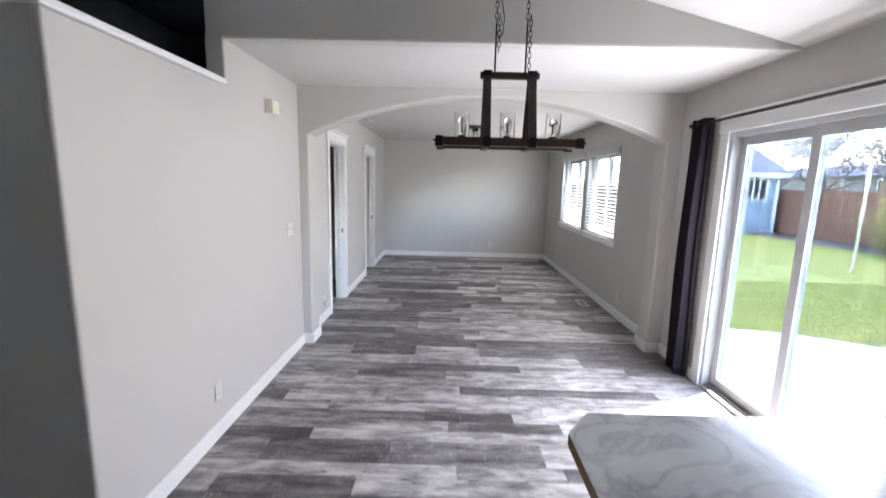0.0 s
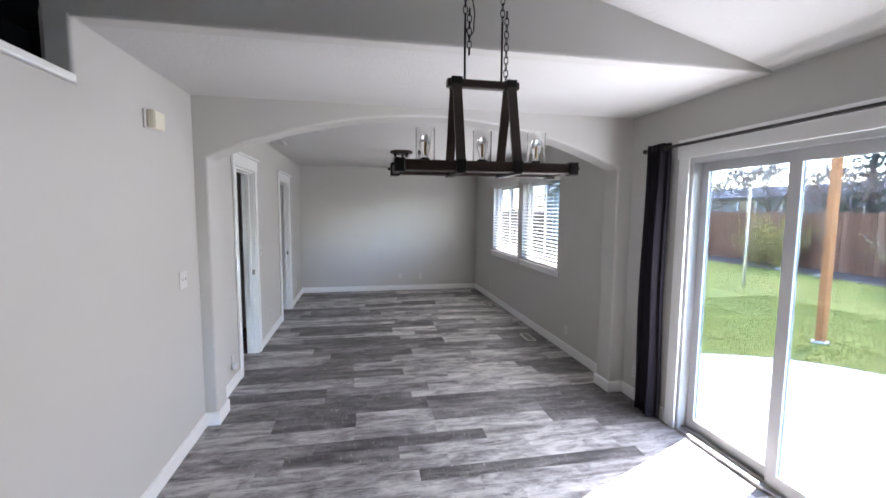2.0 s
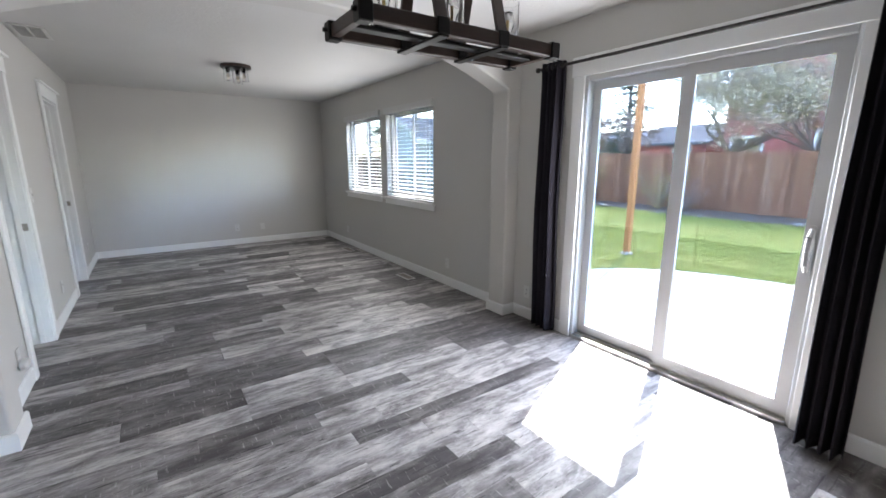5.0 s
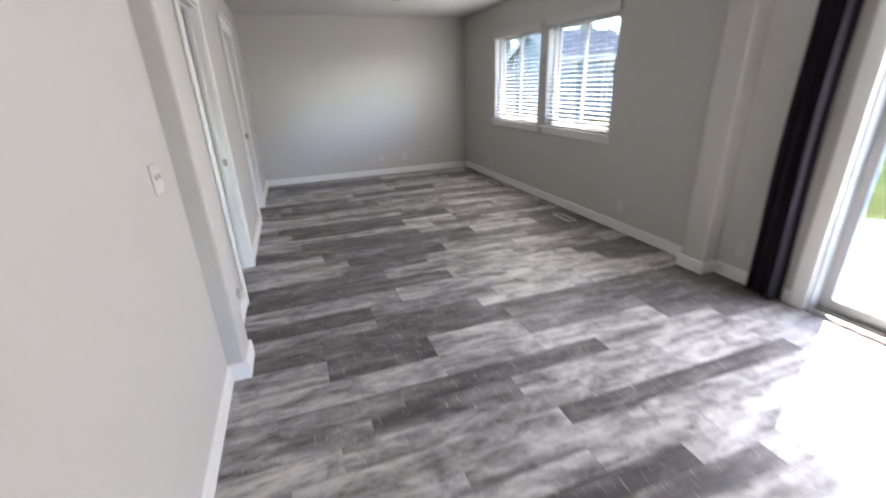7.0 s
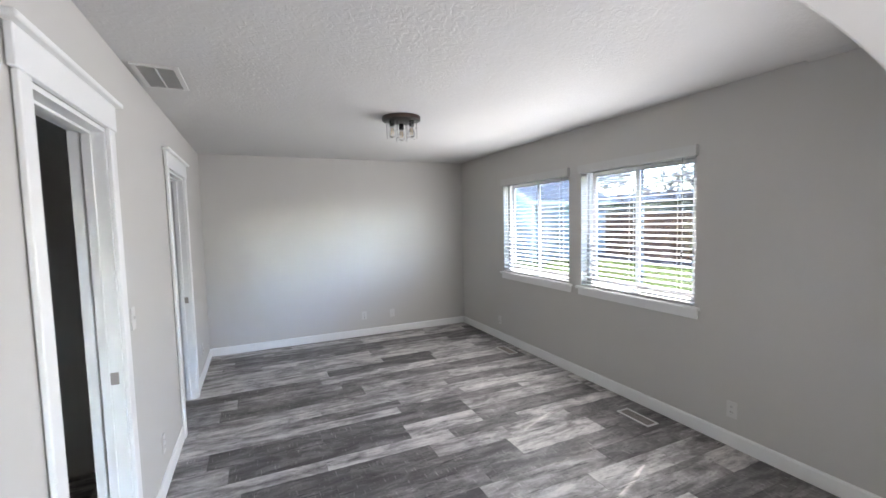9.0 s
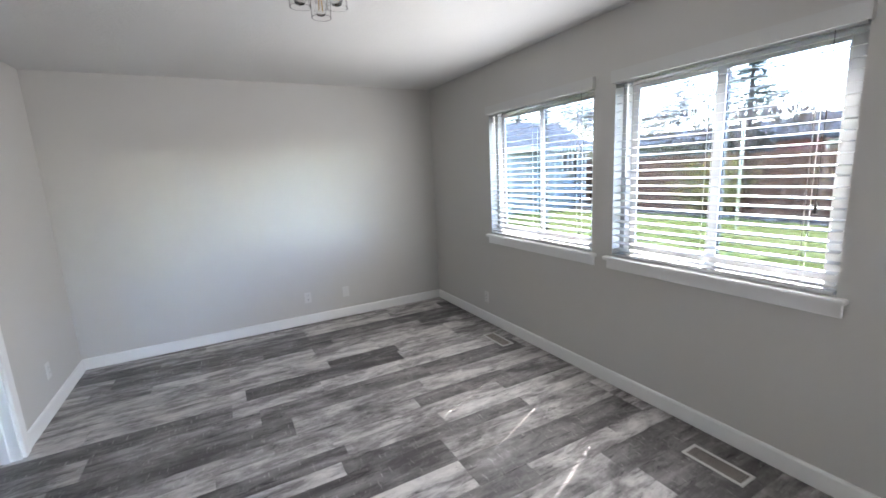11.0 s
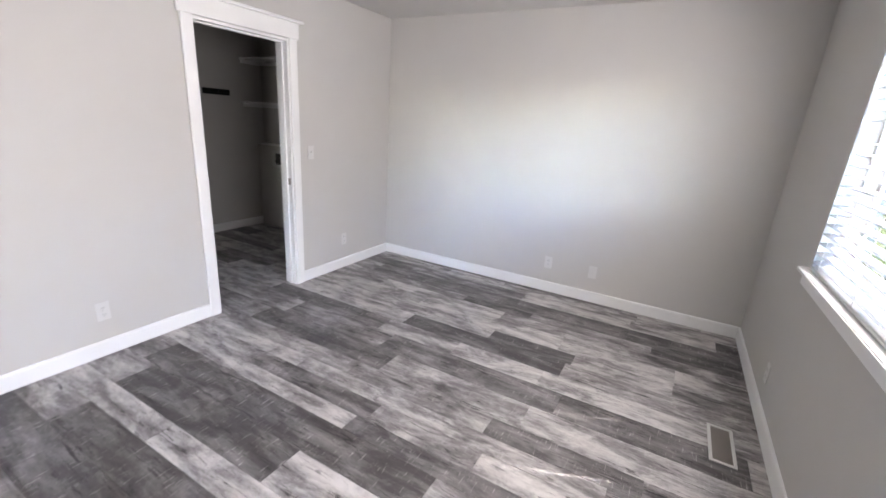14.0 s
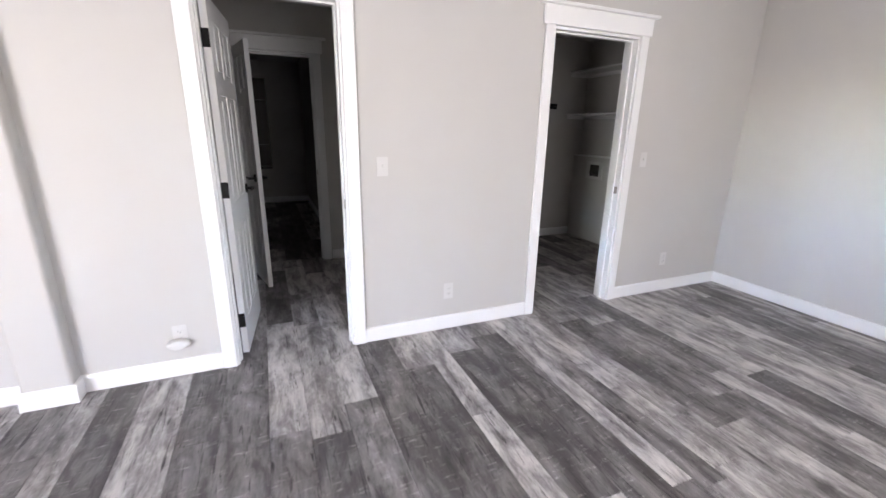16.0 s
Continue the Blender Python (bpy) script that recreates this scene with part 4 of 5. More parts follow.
def floor_register(x0, x1, y0, y1):
    v = thing("floor_register", ((x0 + x1) / 2, (y0 + y1) / 2, 0), "white metal floor air register beside the wall", "vent", "floor registers")
    w = 0.016
    part("frame", boxes((x0, x1, y0, y0 + w, 0.0005, 0.006), (x0, x1, y1 - w, y1, 0.0005, 0.006), (x0, x0 + w, y0 + w, y1 - w, 0.0005, 0.006), (x1 - w, x1, y0 + w, y1 - w, 0.0005, 0.006), bevel=0.0015, segments=1), PLASTIC, v)
    # duct shade is coloured onto a thin sheet under the louvers
    part("backing", boxes((x0 + w, x1 - w, y0 + w, y1 - w, 0.0005, 0.0012)), DARKHOLE, v, "flat backing coloured dark as duct shade")
    n = 26
    for i in range(n):
        y = y0 + w + (y1 - y0 - 2 * w) * (i + 0.5) / n
        part("louver", boxes((x0 + w, x1 - w, y - 0.0028, y + 0.0014, 0.0012, 0.0042)), LOUVER, v)


floor_register(1.915, 2.035, 5.405, 5.705)
floor_register(1.945, 2.065, 7.335, 7.650)


# ---- switches, sockets and small fixtures ----
def wall_plate(m, kind_, label, name, category, group=""):
    """Plates lie in local xz, facing local -y."""
    t = thing(name, (0, 0, 0), label, category, group)
    w = 0.116 if kind_ == "double_switch" else 0.070
    part("plate", boxes((-w / 2, w / 2, -0.006, -0.0005, -0.057, 0.057), bevel=0.002, segments=2), PLASTIC, t)
    if kind_ == "socket":
        for z in (-0.02, 0.02):
            bm = boxes((-0.017, 0.017, -0.0085, -0.0055, z - 0.014, z + 0.014), bevel=0.003, segments=1)
            s = part("receptacle", bm, PLASTIC, t)
            # thin dark bars carry the shade of the slots
            part("slots", boxes((-0.0075, -0.0055, -0.0089, -0.0084, z - 0.002, z + 0.007), (0.0055, 0.0075, -0.0089, -0.0084, z - 0.002, z + 0.007), (-0.002, 0.002, -0.0089, -0.0084, z - 0.010, z - 0.006)), DARKHOLE, s, "socket slots, their shade put in as dark bars")
    elif kind_ == "cable":
        part("jack", tube(bmesh.new(), (0, -0.0055, 0), (0, -0.016, 0), 0.006, sides=12), STEEL, t, "metal cable jack")
    else:
        for x in ((-0.023, 0.023) if kind_ == "double_switch" else (0.0,)):
            bm = boxes((x - 0.005, x + 0.005, -0.016, -0.0055, -0.004, 0.014), bevel=0.0015, segments=1)
            part("toggle", bm, PLASTIC, t)
    t.matrix_basis = m
    return t


def on_west(y, z, x=LEFT):
    return pose(x, y, z, 0, 0, 90)


def on_east(y, z):
    return pose(RIGHT, y, z, 0, 0, -90)


SOCK, SOCKS = "white electrical socket on the greige wall", "wall sockets"
wall_plate(pose(0.62, FAR, 0.29), "socket", SOCK, "wall_socket", "socket", SOCKS)
wall_plate(pose(1.03, FAR, 0.285), "cable", "white cable jack plate on the end wall", "cable_jack", "wall jack")
for y, z in ((7.94, 0.26), (4.97, 0.26), (3.71, 0.25), (1.19, 0.27)):
    wall_plate(on_east(y, z), "socket", SOCK, "wall_socket", "socket", SOCKS)
wall_plate(on_east(1.17, 1.09), "double_switch", "white double switch plate beside the patio door", "light_switch", "switch", "wall switches")
for y, z in ((6.20, 0.285), (8.28, 0.30), (2.35, 0.30)):
    wall_plate(on_west(y, z), "socket", SOCK, "wall_socket", "socket", SOCKS)
plug_socket = wall_plate(on_west(4.565, 0.25), "socket", SOCK, "wall_socket", "socket", SOCKS)
wall_plate(on_west(5.745, 1.155), "switch", "white light switch on the greige wall", "light_switch", "switch", "wall switches")
wall_plate(on_west(7.87, 1.17), "switch", "white light switch on the greige wall", "light_switch", "switch", "wall switches")
wall_plate(on_west(3.60, 1.165), "double_switch", "white double light switch on the greige wall", "light_switch", "switch", "wall switches")
wall_plate(on_west(5.90, 1.18, HALL_X), "switch", "white light switch in the dark hall", "light_switch", "switch", "wall switches")
plug = thing("plug_in_device", (LEFT, 4.555, 0.20), "white oval plug-in device in the wall socket", "plug-in device")
bm = lathe(bmesh.new(), (0, 0, 0), [(0.0, 0.0), (0.034, 0.0), (0.040, 0.006), (0.040, 0.026), (0.032, 0.036), (0.0, 0.038)], 32)
bmesh.ops.transform(bm, matrix=Matrix.Translation((LEFT + 0.009, 4.555, 0.205)) @ pose(0, 0, 0, 0, 90, 0) @ Matrix.Diagonal((0.75, 1.45, 1, 1)), verts=bm.verts[:])
part("body", bm, PLASTIC, plug, smooth=True)
chime = thing("door_chime", (LEFT, 3.26, 2.08), "yellowed cream plastic doorbell chime box on the wall", "door chime")
part("back_plate", boxes((LEFT, LEFT + 0.012, 3.195, 3.335, 2.085, 2.19), bevel=0.003, segments=1), PLASTIC, chime)
part("cover", boxes((LEFT + 0.012, LEFT + 0.055, 3.210, 3.335, 2.088, 2.187), bevel=0.006, segments=2), CREAM, chime, "yellowed cream cover")

# ---- counter with the clipped corner ----
counter = thing("countertop", (1.3, 0.7, 0.848), "grey veined marble-look laminate countertop with brown raw edge", "countertop")
edge = [(0.455, 0.05), (0.465, 1.09), (0.555, 1.205), (RIGHT - 0.003, 1.225), (RIGHT - 0.003, 0.05)]


def slab(z0, z1, inset=0.0):
    bm = bmesh.new()
    lo = [bm.verts.new((x + inset, y - inset, z0)) for x, y in edge]
    hi = [bm.verts.new((x + inset, y - inset, z1)) for x, y in edge]
    bm.faces.new(list(reversed(lo)))
    bm.faces.new(hi)
    for i in range(len(edge)):
        j = (i + 1) % len(edge)
        bm.faces.new((lo[i], lo[j], hi[j], hi[i]))
    return bm


part("board", slab(0.848, 0.8845), PARTICLE, counter, "brown raw board core")
part("laminate", slab(0.8845, 0.8875), MARBLE, counter, "grey veined marble-look laminate")
base = thing("kitchen_peninsula", (1.5, 0.5, 0), "white painted peninsula base under the countertop", "kitchen cabinet")
part("back_panel", boxes((0.86, RIGHT - 0.016, 0.86, 0.878, 0.10, 0.848)), TRIM, base)
part("end_panel", boxes((0.842, 0.86, 0.07, 0.878, 0.0, 0.848)), TRIM, base)
part("toe_board", boxes((0.86, RIGHT - 0.016, 0.862, 0.870, 0.0, 0.10)), TRIM, base)

# ---- laundry room ----
for z in (1.585, 2.085):
    s = thing("wall_shelf", (-2.6, FAR, z), "white wall shelf in the dark laundry room", "shelf", "laundry shelves")
    part("board", boxes((-3.345, -1.50, FAR - 0.30, FAR - 0.004, z - 0.018, z), bevel=0.002, segments=1), TRIM, s)
    part("cleat", boxes((-3.345, -1.50, FAR - 0.022, FAR - 0.004, z - 0.06, z - 0.0185)), TRIM, s)
    part("end_cleat", boxes((-3.348, -3.330, FAR - 0.28, FAR - 0.024, z - 0.06, z - 0.0185)), TRIM, s)
half_ledge = thing("washer_ledge", (-2.6, FAR, 1.08), "white ledge box behind the washer place", "ledge")
part("top", boxes((-3.345, -1.50, FAR - 0.11, FAR - 0.004, 1.066, 1.084), bevel=0.002, segments=1), TRIM, half_ledge)
part("front", boxes((-3.345, -1.50, FAR - 0.10, FAR - 0.088, 0.0, 1.066)), WALL, half_ledge)
wbox = thing("washer_outlet_box", (-2.95, FAR - 0.10, 0.90), "white washer outlet box, its recess shade put in by colour", "outlet box")
part("frame", boxes((-3.08, -2.80, FAR - 0.110, FAR - 0.1005, 0.80, 0.835), (-3.08, -2.80, FAR - 0.110, FAR - 0.1005, 0.975, 1.01), (-3.08, -3.02, FAR - 0.110, FAR - 0.1005, 0.835, 0.975), (-2.86, -2.80, FAR - 0.110, FAR - 0.1005, 0.835, 0.975)), PLASTIC, wbox)
# a flat dark panel stands in for the shaded recess
part("recess", boxes((-3.02, -2.86, FAR - 0.104, FAR - 0.1005, 0.835, 0.975)), DARKHOLE, wbox, "flat panel coloured dark as recess shade")
for x in (-2.985, -2.905):
    part("valve", tube(bmesh.new(), (x, FAR - 0.104, 0.88), (x, FAR - 0.135, 0.88), 0.012, sides=10), BRONZE, wbox, "dark valve")
rack = thing("hook_rail", (-3.35, 8.37, 1.64), "black wall rail in the dark laundry room", "hook rail")
part("rail", boxes((-3.35, -3.318, 8.21, 8.53, 1.635, 1.70), bevel=0.003, segments=1), BLACK, rack)
for y in (8.26, 8.37, 8.48):
    part("hook", tube(bmesh.new(), (-3.318, y, 1.655), (-3.280, y, 1.67), 0.006, sides=8), BLACK, rack)

# ---- dark ladder shelf on the end wall of the back room ----
rack = thing("wall_shelf", (-7.08, 5.05, 1.4), "dark narrow wall shelf with four open tiers", "shelf")
part("back_panel", boxes((-7.148, -7.135, 4.90, 5.20, 0.62, 2.16)), DARKWOOD, rack)
for z in (0.64, 1.02, 1.42, 1.80):
    part("shelf", boxes((-7.135, -7.00, 4.90, 5.22, z, z + 0.03)), DARKWOOD, rack)
for y in (4.905, 5.195):
    part("side_rail", boxes((-7.135, -7.10, y - 0.012, y + 0.012, 0.67, 2.16)), DARKWOOD, rack)

# ---- garden ----
GZ = -0.16
bm = bmesh.new()
vs = [bm.verts.new(p) for p in ((RIGHT + T, -900, GZ), (1200, -900, GZ), (1200, 900, GZ), (RIGHT + T, 900, GZ))]
bm.faces.new(vs)
vs = [bm.verts.new(p) for p in ((-900, -900, GZ - 0.02), (RIGHT + T, -900, GZ - 0.02), (RIGHT + T, 900, GZ - 0.02), (-900, 900, GZ - 0.02))]
bm.faces.new(vs)
solid("ground", bm, TURF, "green and yellowing spring lawn", "ground")
# patio slabs with a rounded outer edge, cut by joints
def patio_slab(a0, a1, inner, label):
    """A sector of the patio between two angles round its middle."""
    cx, cy, rx, ry = 2.7, 1.3, 3.25, 3.65
    bm = bmesh.new()
    pts_ = []
    n = 20
    for i in range(n + 1):
        a = radians(a0 + (a1 - a0) * i / n)
        pts_.append((cx + rx * math.copysign(abs(math.cos(a)) ** 0.75, math.cos(a)), cy + ry * math.copysign(abs(math.sin(a)) ** 0.75, math.sin(a))))
    pts_ += inner
    lo = [bm.verts.new((x, y, GZ - 0.05)) for x, y in pts_]
    hi = [bm.verts.new((x, y, -0.085)) for x, y in pts_]
    bm.faces.new(hi)
    for i in range(len(pts_)):
        j = (i + 1) % len(pts_)
        bm.faces.new((lo[i], lo[j], hi[j], hi[i]))
    solid("patio", bm, CONCRETE, label, "patio", bevel=0.008)


patio_slab(0.6, 90, [(RIGHT + T + 0.035, 4.95), (RIGHT + T + 0.035, 1.345)], "sunlit pale concrete patio slab with a rounded edge")
patio_slab(-90, -0.6, [(RIGHT + T + 0.035, 1.33), (RIGHT + T + 0.035, -2.35)], "sunlit pale concrete patio slab with a rounded edge")


def grass_patch(x0, x1, y0, y1, count, seed, size):
    """Loose blades that roughen the lawn."""
    rnd = random.Random(seed)
    verts, faces = [], []
    while count:
        x, y = rnd.uniform(x0, x1), rnd.uniform(y0, y1)
        if ((x - 2.7) / 3.3) ** 2.7 + (max(0.0, y - 1.3) / 3.7) ** 2.7 < 1.0:
            continue
        count -= 1
        a, h = rnd.uniform(0, 6.28), rnd.uniform(0.5, 1.2) * size
        w = 0.006 * (1 + 0.06 * x)
        dx, dy = w * math.cos(a), w * math.sin(a)
        lx, ly = rnd.uniform(-1.6, 1.6) * h, rnd.uniform(-1.6, 1.6) * h
        k = len(verts)
        verts += [(x - dx, y - dy, GZ - 0.002), (x + dx, y + dy, GZ - 0.002), (x + lx, y + ly, GZ + h)]
        faces.append((k, k + 1, k + 2))
    me = bpy.data.meshes.new("grass")
    me.from_pydata(verts, [], faces)
    me.materials.append(BLADE)
    tagged(new("grass", me), "short uneven spring grass blades", "grass", kind="stuff")


grass_patch(3.0, 8.5, 1.0, 8.0, 60000, 1, 0.018)
grass_patch(8.0, 12.6, 1.0, 17.0, 34000, 2, 0.022)

# garden bed along the fence and a ring of stones
bm = bmesh.new()
prev = None
rnd = random.Random(4)
for i in range(61):
    y = -12 + i * 0.5
    w = 12.35 + 0.22 * math.sin(y * 0.7) + rnd.uniform(-0.06, 0.06)
    cur = [bm.verts.new((w, y, GZ - 0.01)), bm.verts.new((w + 0.15, y, GZ + 0.05)), bm.verts.new((13.52, y, GZ + 0.07))]
    if prev:
        for k in range(2):
            bm.faces.new((prev[k], prev[k + 1], cur[k + 1], cur[k]))
    prev = cur
solid("ground_bed", bm, SOIL, "dark soil bed along the fence", "ground")


def stone(x, y, r, seed):
    rnd = random.Random(seed)
    bm = bmesh.new()
    bmesh.ops.create_icosphere(bm, subdivisions=2, radius=r)
    for v in bm.verts:
        v.co *= rnd.uniform(0.85, 1.12)
        v.co.z *= 0.55
        v.co += Vector((x, y, GZ + r * 0.3))
    t = thing("garden_stone", (x, y, GZ), "pale rounded stone edging the garden bed", "stone", "garden stones")
    part("rock", bm, ROCK, t, smooth=True)


rnd = random.Random(7)
for i in range(11):
    y = 4.5 + i * 1.1 + rnd.uniform(-0.12, 0.12)
    stone(12.28 + 0.22 * math.sin(y * 0.7) + rnd.uniform(-0.06, 0.06), y, rnd.uniform(0.06, 0.13), i)

# ---- fence ----
def fence(axis, fixed, lo, hi, top, label):
    """Upright cedar boards before two rails; axis 'y' runs along y at x = fixed."""
    f = thing("fence", (fixed, (lo + hi) / 2, GZ) if axis == "y" else ((lo + hi) / 2, fixed, GZ), label, "fence")
    base_ = Vector(f["base"])
    meshes = []
    for k in range(4):
        bm = boxes((-0.009, 0.009, -0.069, 0.069, 0.02, top - GZ - 0.01 * k), bevel=0.002, segments=1)
        meshes.append(mesh_of("board", bm, CEDAR))
    rnd = random.Random(int(fixed * 10))
    s = lo
    while s < hi:
        b = new("board", meshes[rnd.randrange(4)])
        b.parent = f
        p = Vector((fixed, s, GZ)) if axis == "y" else Vector((s, fixed, GZ))
        b.matrix_basis = Matrix.Translation(p - base_) @ pose(rnd.uniform(-0.006, 0.006), 0, 0, rnd.uniform(-0.4, 0.4), 0, (0 if axis == "y" else 90) + rnd.uniform(-0.8, 0.8))
        s += 0.1425
    for z in (0.35, 1.45):
        if axis == "y":
            part("rail", boxes((fixed + 0.012, fixed + 0.05, lo, hi, GZ + z, GZ + z + 0.09)), CEDAR, f)
        else:
            part("rail", boxes((lo, hi, fixed + 0.012, fixed + 0.05, GZ + z, GZ + z + 0.09)), CEDAR, f)


fence("y", 13.6, -4.0, 21.8, 1.66, "weathered reddish cedar board fence along the garden")
fence("x", 22.0, 4.0, 13.5, 1.66, "weathered reddish cedar board fence behind the shed")

# ---- posts in the lawn ----
post = thing("patio_post", (6.10, 5.12, GZ), "orange-stained cedar post standing at the patio edge", "post")
part("timber", boxes((6.054, 6.146, 5.074, 5.166, GZ + 0.03, 3.6), bevel=0.006, segments=1), POSTWOOD, post)
part("footing", tube(bmesh.new(), (6.10, 5.12, GZ - 0.1), (6.10, 5.12, GZ + 0.03), 0.12, 0.10, sides=14), CONCRETE, post, "concrete footing")
pole = thing("clothesline_pole", (9.0, 9.06, GZ), "thin grey metal clothesline pole in the lawn", "pole")
part("tube", tube(bmesh.new(), (9.0, 9.06, GZ - 0.1), (9.0, 9.06, 2.22), 0.038, sides=14), STEEL, pole, smooth=True)
part("cap", lathe(bmesh.new(), (9.0, 9.06, 2.22), [(0.041, -0.03), (0.041, 0.01), (0.0, 0.02)], 14), STEEL, pole)


# ---- shed and houses ----
def lapped(bm, x0, x1, y0, y1, z0, z1, step):
    """Lap siding: each course leans out a little at its foot."""
    z = z0
    while z < z1 - 0.01:
        t = min(z + step, z1)
        a = [bm.verts.new(p) for p in ((x0 - 0.015, y0 - 0.015, z), (x1 + 0.015, y0 - 0.015, z), (x1 + 0.015, y1 + 0.015, z), (x0 - 0.015, y1 + 0.015, z))]
        b = [bm.verts.new(p) for p in ((x0, y0, t), (x1, y0, t), (x1, y1, t), (x0, y1, t))]
        for i in range(4):
            j = (i + 1) % 4
            bm.faces.new((a[i], a[j], b[j], b[i]))
        bm.faces.new(list(reversed(a)))
        bm.faces.new(b)
        z = t


def gable_roof(x0, x1, y0, y1, eave, ridge, over, axis):
    """Two thick slopes; the ridge runs along axis."""
    bm = bmesh.new()
    if axis == "x":
        m = (y0 + y1) / 2
        k = (ridge - eave) / (m - y0)
        prof = [(y0 - over, eave - k * over), (m, ridge), (y1 + over, eave - k * over)]
        ends = (x0 - over, x1 + over)
        mk = lambda e, p, dz: (e, p[0], p[1] + dz)
    else:
        m = (x0 + x1) / 2
        k = (ridge - eave) / (m - x0)
        prof = [(x0 - over, eave - k * over), (m, ridge), (x1 + over, eave - k * over)]
        ends = (y0 - over, y1 + over)
        mk = lambda e, p, dz: (p[0], e, p[1] + dz)
    rows_ = [[bm.verts.new(mk(e, p, dz)) for p in prof] for e in ends for dz in (0.0, 0.12)]
    lo0, hi0, lo1, hi1 = rows_
    for i in range(2):
        bm.faces.new((lo0[i], lo0[i + 1], lo1[i + 1], lo1[i]))
        bm.faces.new((hi0[i], hi1[i], hi1[i + 1], hi0[i + 1]))
        bm.faces.new((lo0[i], hi0[i], hi0[i + 1], lo0[i + 1]))
        bm.faces.new((lo1[i], lo1[i + 1], hi1[i + 1], hi1[i]))
    bm.faces.new((lo0[0], lo1[0], hi1[0], hi0[0]))
    bm.faces.new((lo0[2], hi0[2], hi1[2], lo1[2]))
    return bm


def gable_wall(x, y0, y1, eave, ridge, thick):
    bm = bmesh.new()
    m = (y0 + y1) / 2
    a = [bm.verts.new(p) for p in ((x, y0, eave), (x, y1, eave), (x, m, ridge))]
    b = [bm.verts.new(p) for p in ((x + thick, y0, eave), (x + thick, y1, eave), (x + thick, m, ridge))]
    bm.faces.new(a)
    bm.faces.new(list(reversed(b)))
    for i in range(3):
        j = (i + 1) % 3
        bm.faces.new((a[j], a[i], b[i], b[j]))
    return bm


def far_window(parent, face, at, a0, a1, z0, z1, grid=1):
    """A framed window on a wall that faces -x ('x') or -y ('y')."""
    w = 0.09
    f = (lambda u0, u1, v0, v1, d0, d1: (at - d1, at - d0, u0, u1, v0, v1)) if face == "x" else (lambda u0, u1, v0, v1, d0, d1: (u0, u1, at - d1, at - d0, v0, v1))
    dims = [f(a0 - w, a0, z0 - w, z1 + w, 0.0, 0.06), f(a1, a1 + w, z0 - w, z1 + w, 0.0, 0.06), f(a0, a1, z0 - w, z0, 0.0, 0.06), f(a0, a1, z1, z1 + w, 0.0, 0.06)]
    for i in range(1, grid + 1):
        u = a0 + (a1 - a0) * i / (grid + 1)
        dims.append(f(u - 0.03, u + 0.03, z0, z1, 0.02, 0.05))
    ob = part("window", boxes(*dims), TRIM, parent, "white framed window")
    part("pane", boxes(f(a0, a1, z0, z1, 0.012, 0.02)), DARKPANE, ob, "dark glass pane")


shed = thing("garden_shed", (11.4, 19.0, GZ), "blue-grey garden shed with white trim and dark gable roof", "shed")
bm = bmesh.new()
lapped(bm, 9.45, 13.3, 17.0, 21.0, GZ, 2.28, 0.18)
part("wall", bm, SHEDWALL, shed)
part("gable", gable_wall(9.45, 17.0, 21.0, 2.28, 3.22, 0.1), SHEDWALL, shed)
part("gable", gable_wall(13.2, 17.0, 21.0, 2.28, 3.22, 0.1), SHEDWALL, shed)
part("roof", gable_roof(9.45, 13.3, 17.0, 21.0, 2.30, 3.30, 0.22, "x"), ROOFING, shed, "dark blue-grey shingle roof")
part("fascia", boxes((9.22, 13.53, 16.74, 16.775, 2.10, 2.28)), TRIM, shed, "white fascia board")
for s in (-1, 1):
    bm = bmesh.new()
    y_e = 19.0 + s * 2.24
    q = [(9.215, y_e, 2.09), (9.215, y_e, 2.29), (9.215, 19.0, 3.41), (9.215, 19.0, 3.21)]
    a = [bm.verts.new(p) for p in q]
    b = [bm.verts.new((p[0] - 0.03, p[1], p[2])) for p in q]
    bm.faces.new(a)
    bm.faces.new(list(reversed(b)))
    for i in range(4):
        j = (i + 1) % 4
        bm.faces.new((a[j], a[i], b[i], b[j]))
    part("barge_board", bm, TRIM, shed, "white barge board")
for x in (9.45, 10.1, 11.6, 13.22):
    part("trim_board", boxes((x - 0.05, x + 0.05, 16.955, 16.985, GZ, 2.2)), TRIM, shed, "white trim board")
far_window(shed, "y", 16.985, 12.0, 12.75, 1.25, 2.0, 2)

def gable_fill(y, x0, x1, eave, ridge):
    """The triangle of wall under a roof whose ridge runs along y."""
    bm = bmesh.new()
    q = [(x0, eave - 0.02), (x1, eave - 0.02), ((x0 + x1) / 2, ridge - 0.03)]
    a = [bm.verts.new((x, y, z)) for x, z in q]
    b = [bm.verts.new((x, y + 0.08, z)) for x, z in q]
    bm.faces.new(a)
    bm.faces.new(list(reversed(b)))
    for i in range(3):
        j = (i + 1) % 3
        bm.faces.new((a[j], a[i], b[i], b[j]))
    return bm


red = thing("red_house", (23.5, 2.0, GZ), "two-storey barn-red neighbouring house with white windows", "house")
bm = bmesh.new()
lapped(bm, 20.0, 27.0, -6.0, 9.5, GZ, 5.9, 0.2)
part("wall", bm, REDWALL, red)
part("roof", gable_roof(20.0, 27.0, -6.0, 9.5, 5.9, 7.6, 0.3, "y"), ROOFING, red, "grey shingle roof")
for y in (-5.98, 9.40):
    part("gable", gable_fill(y, 20.0, 27.0, 5.9, 7.6), REDWALL, red)
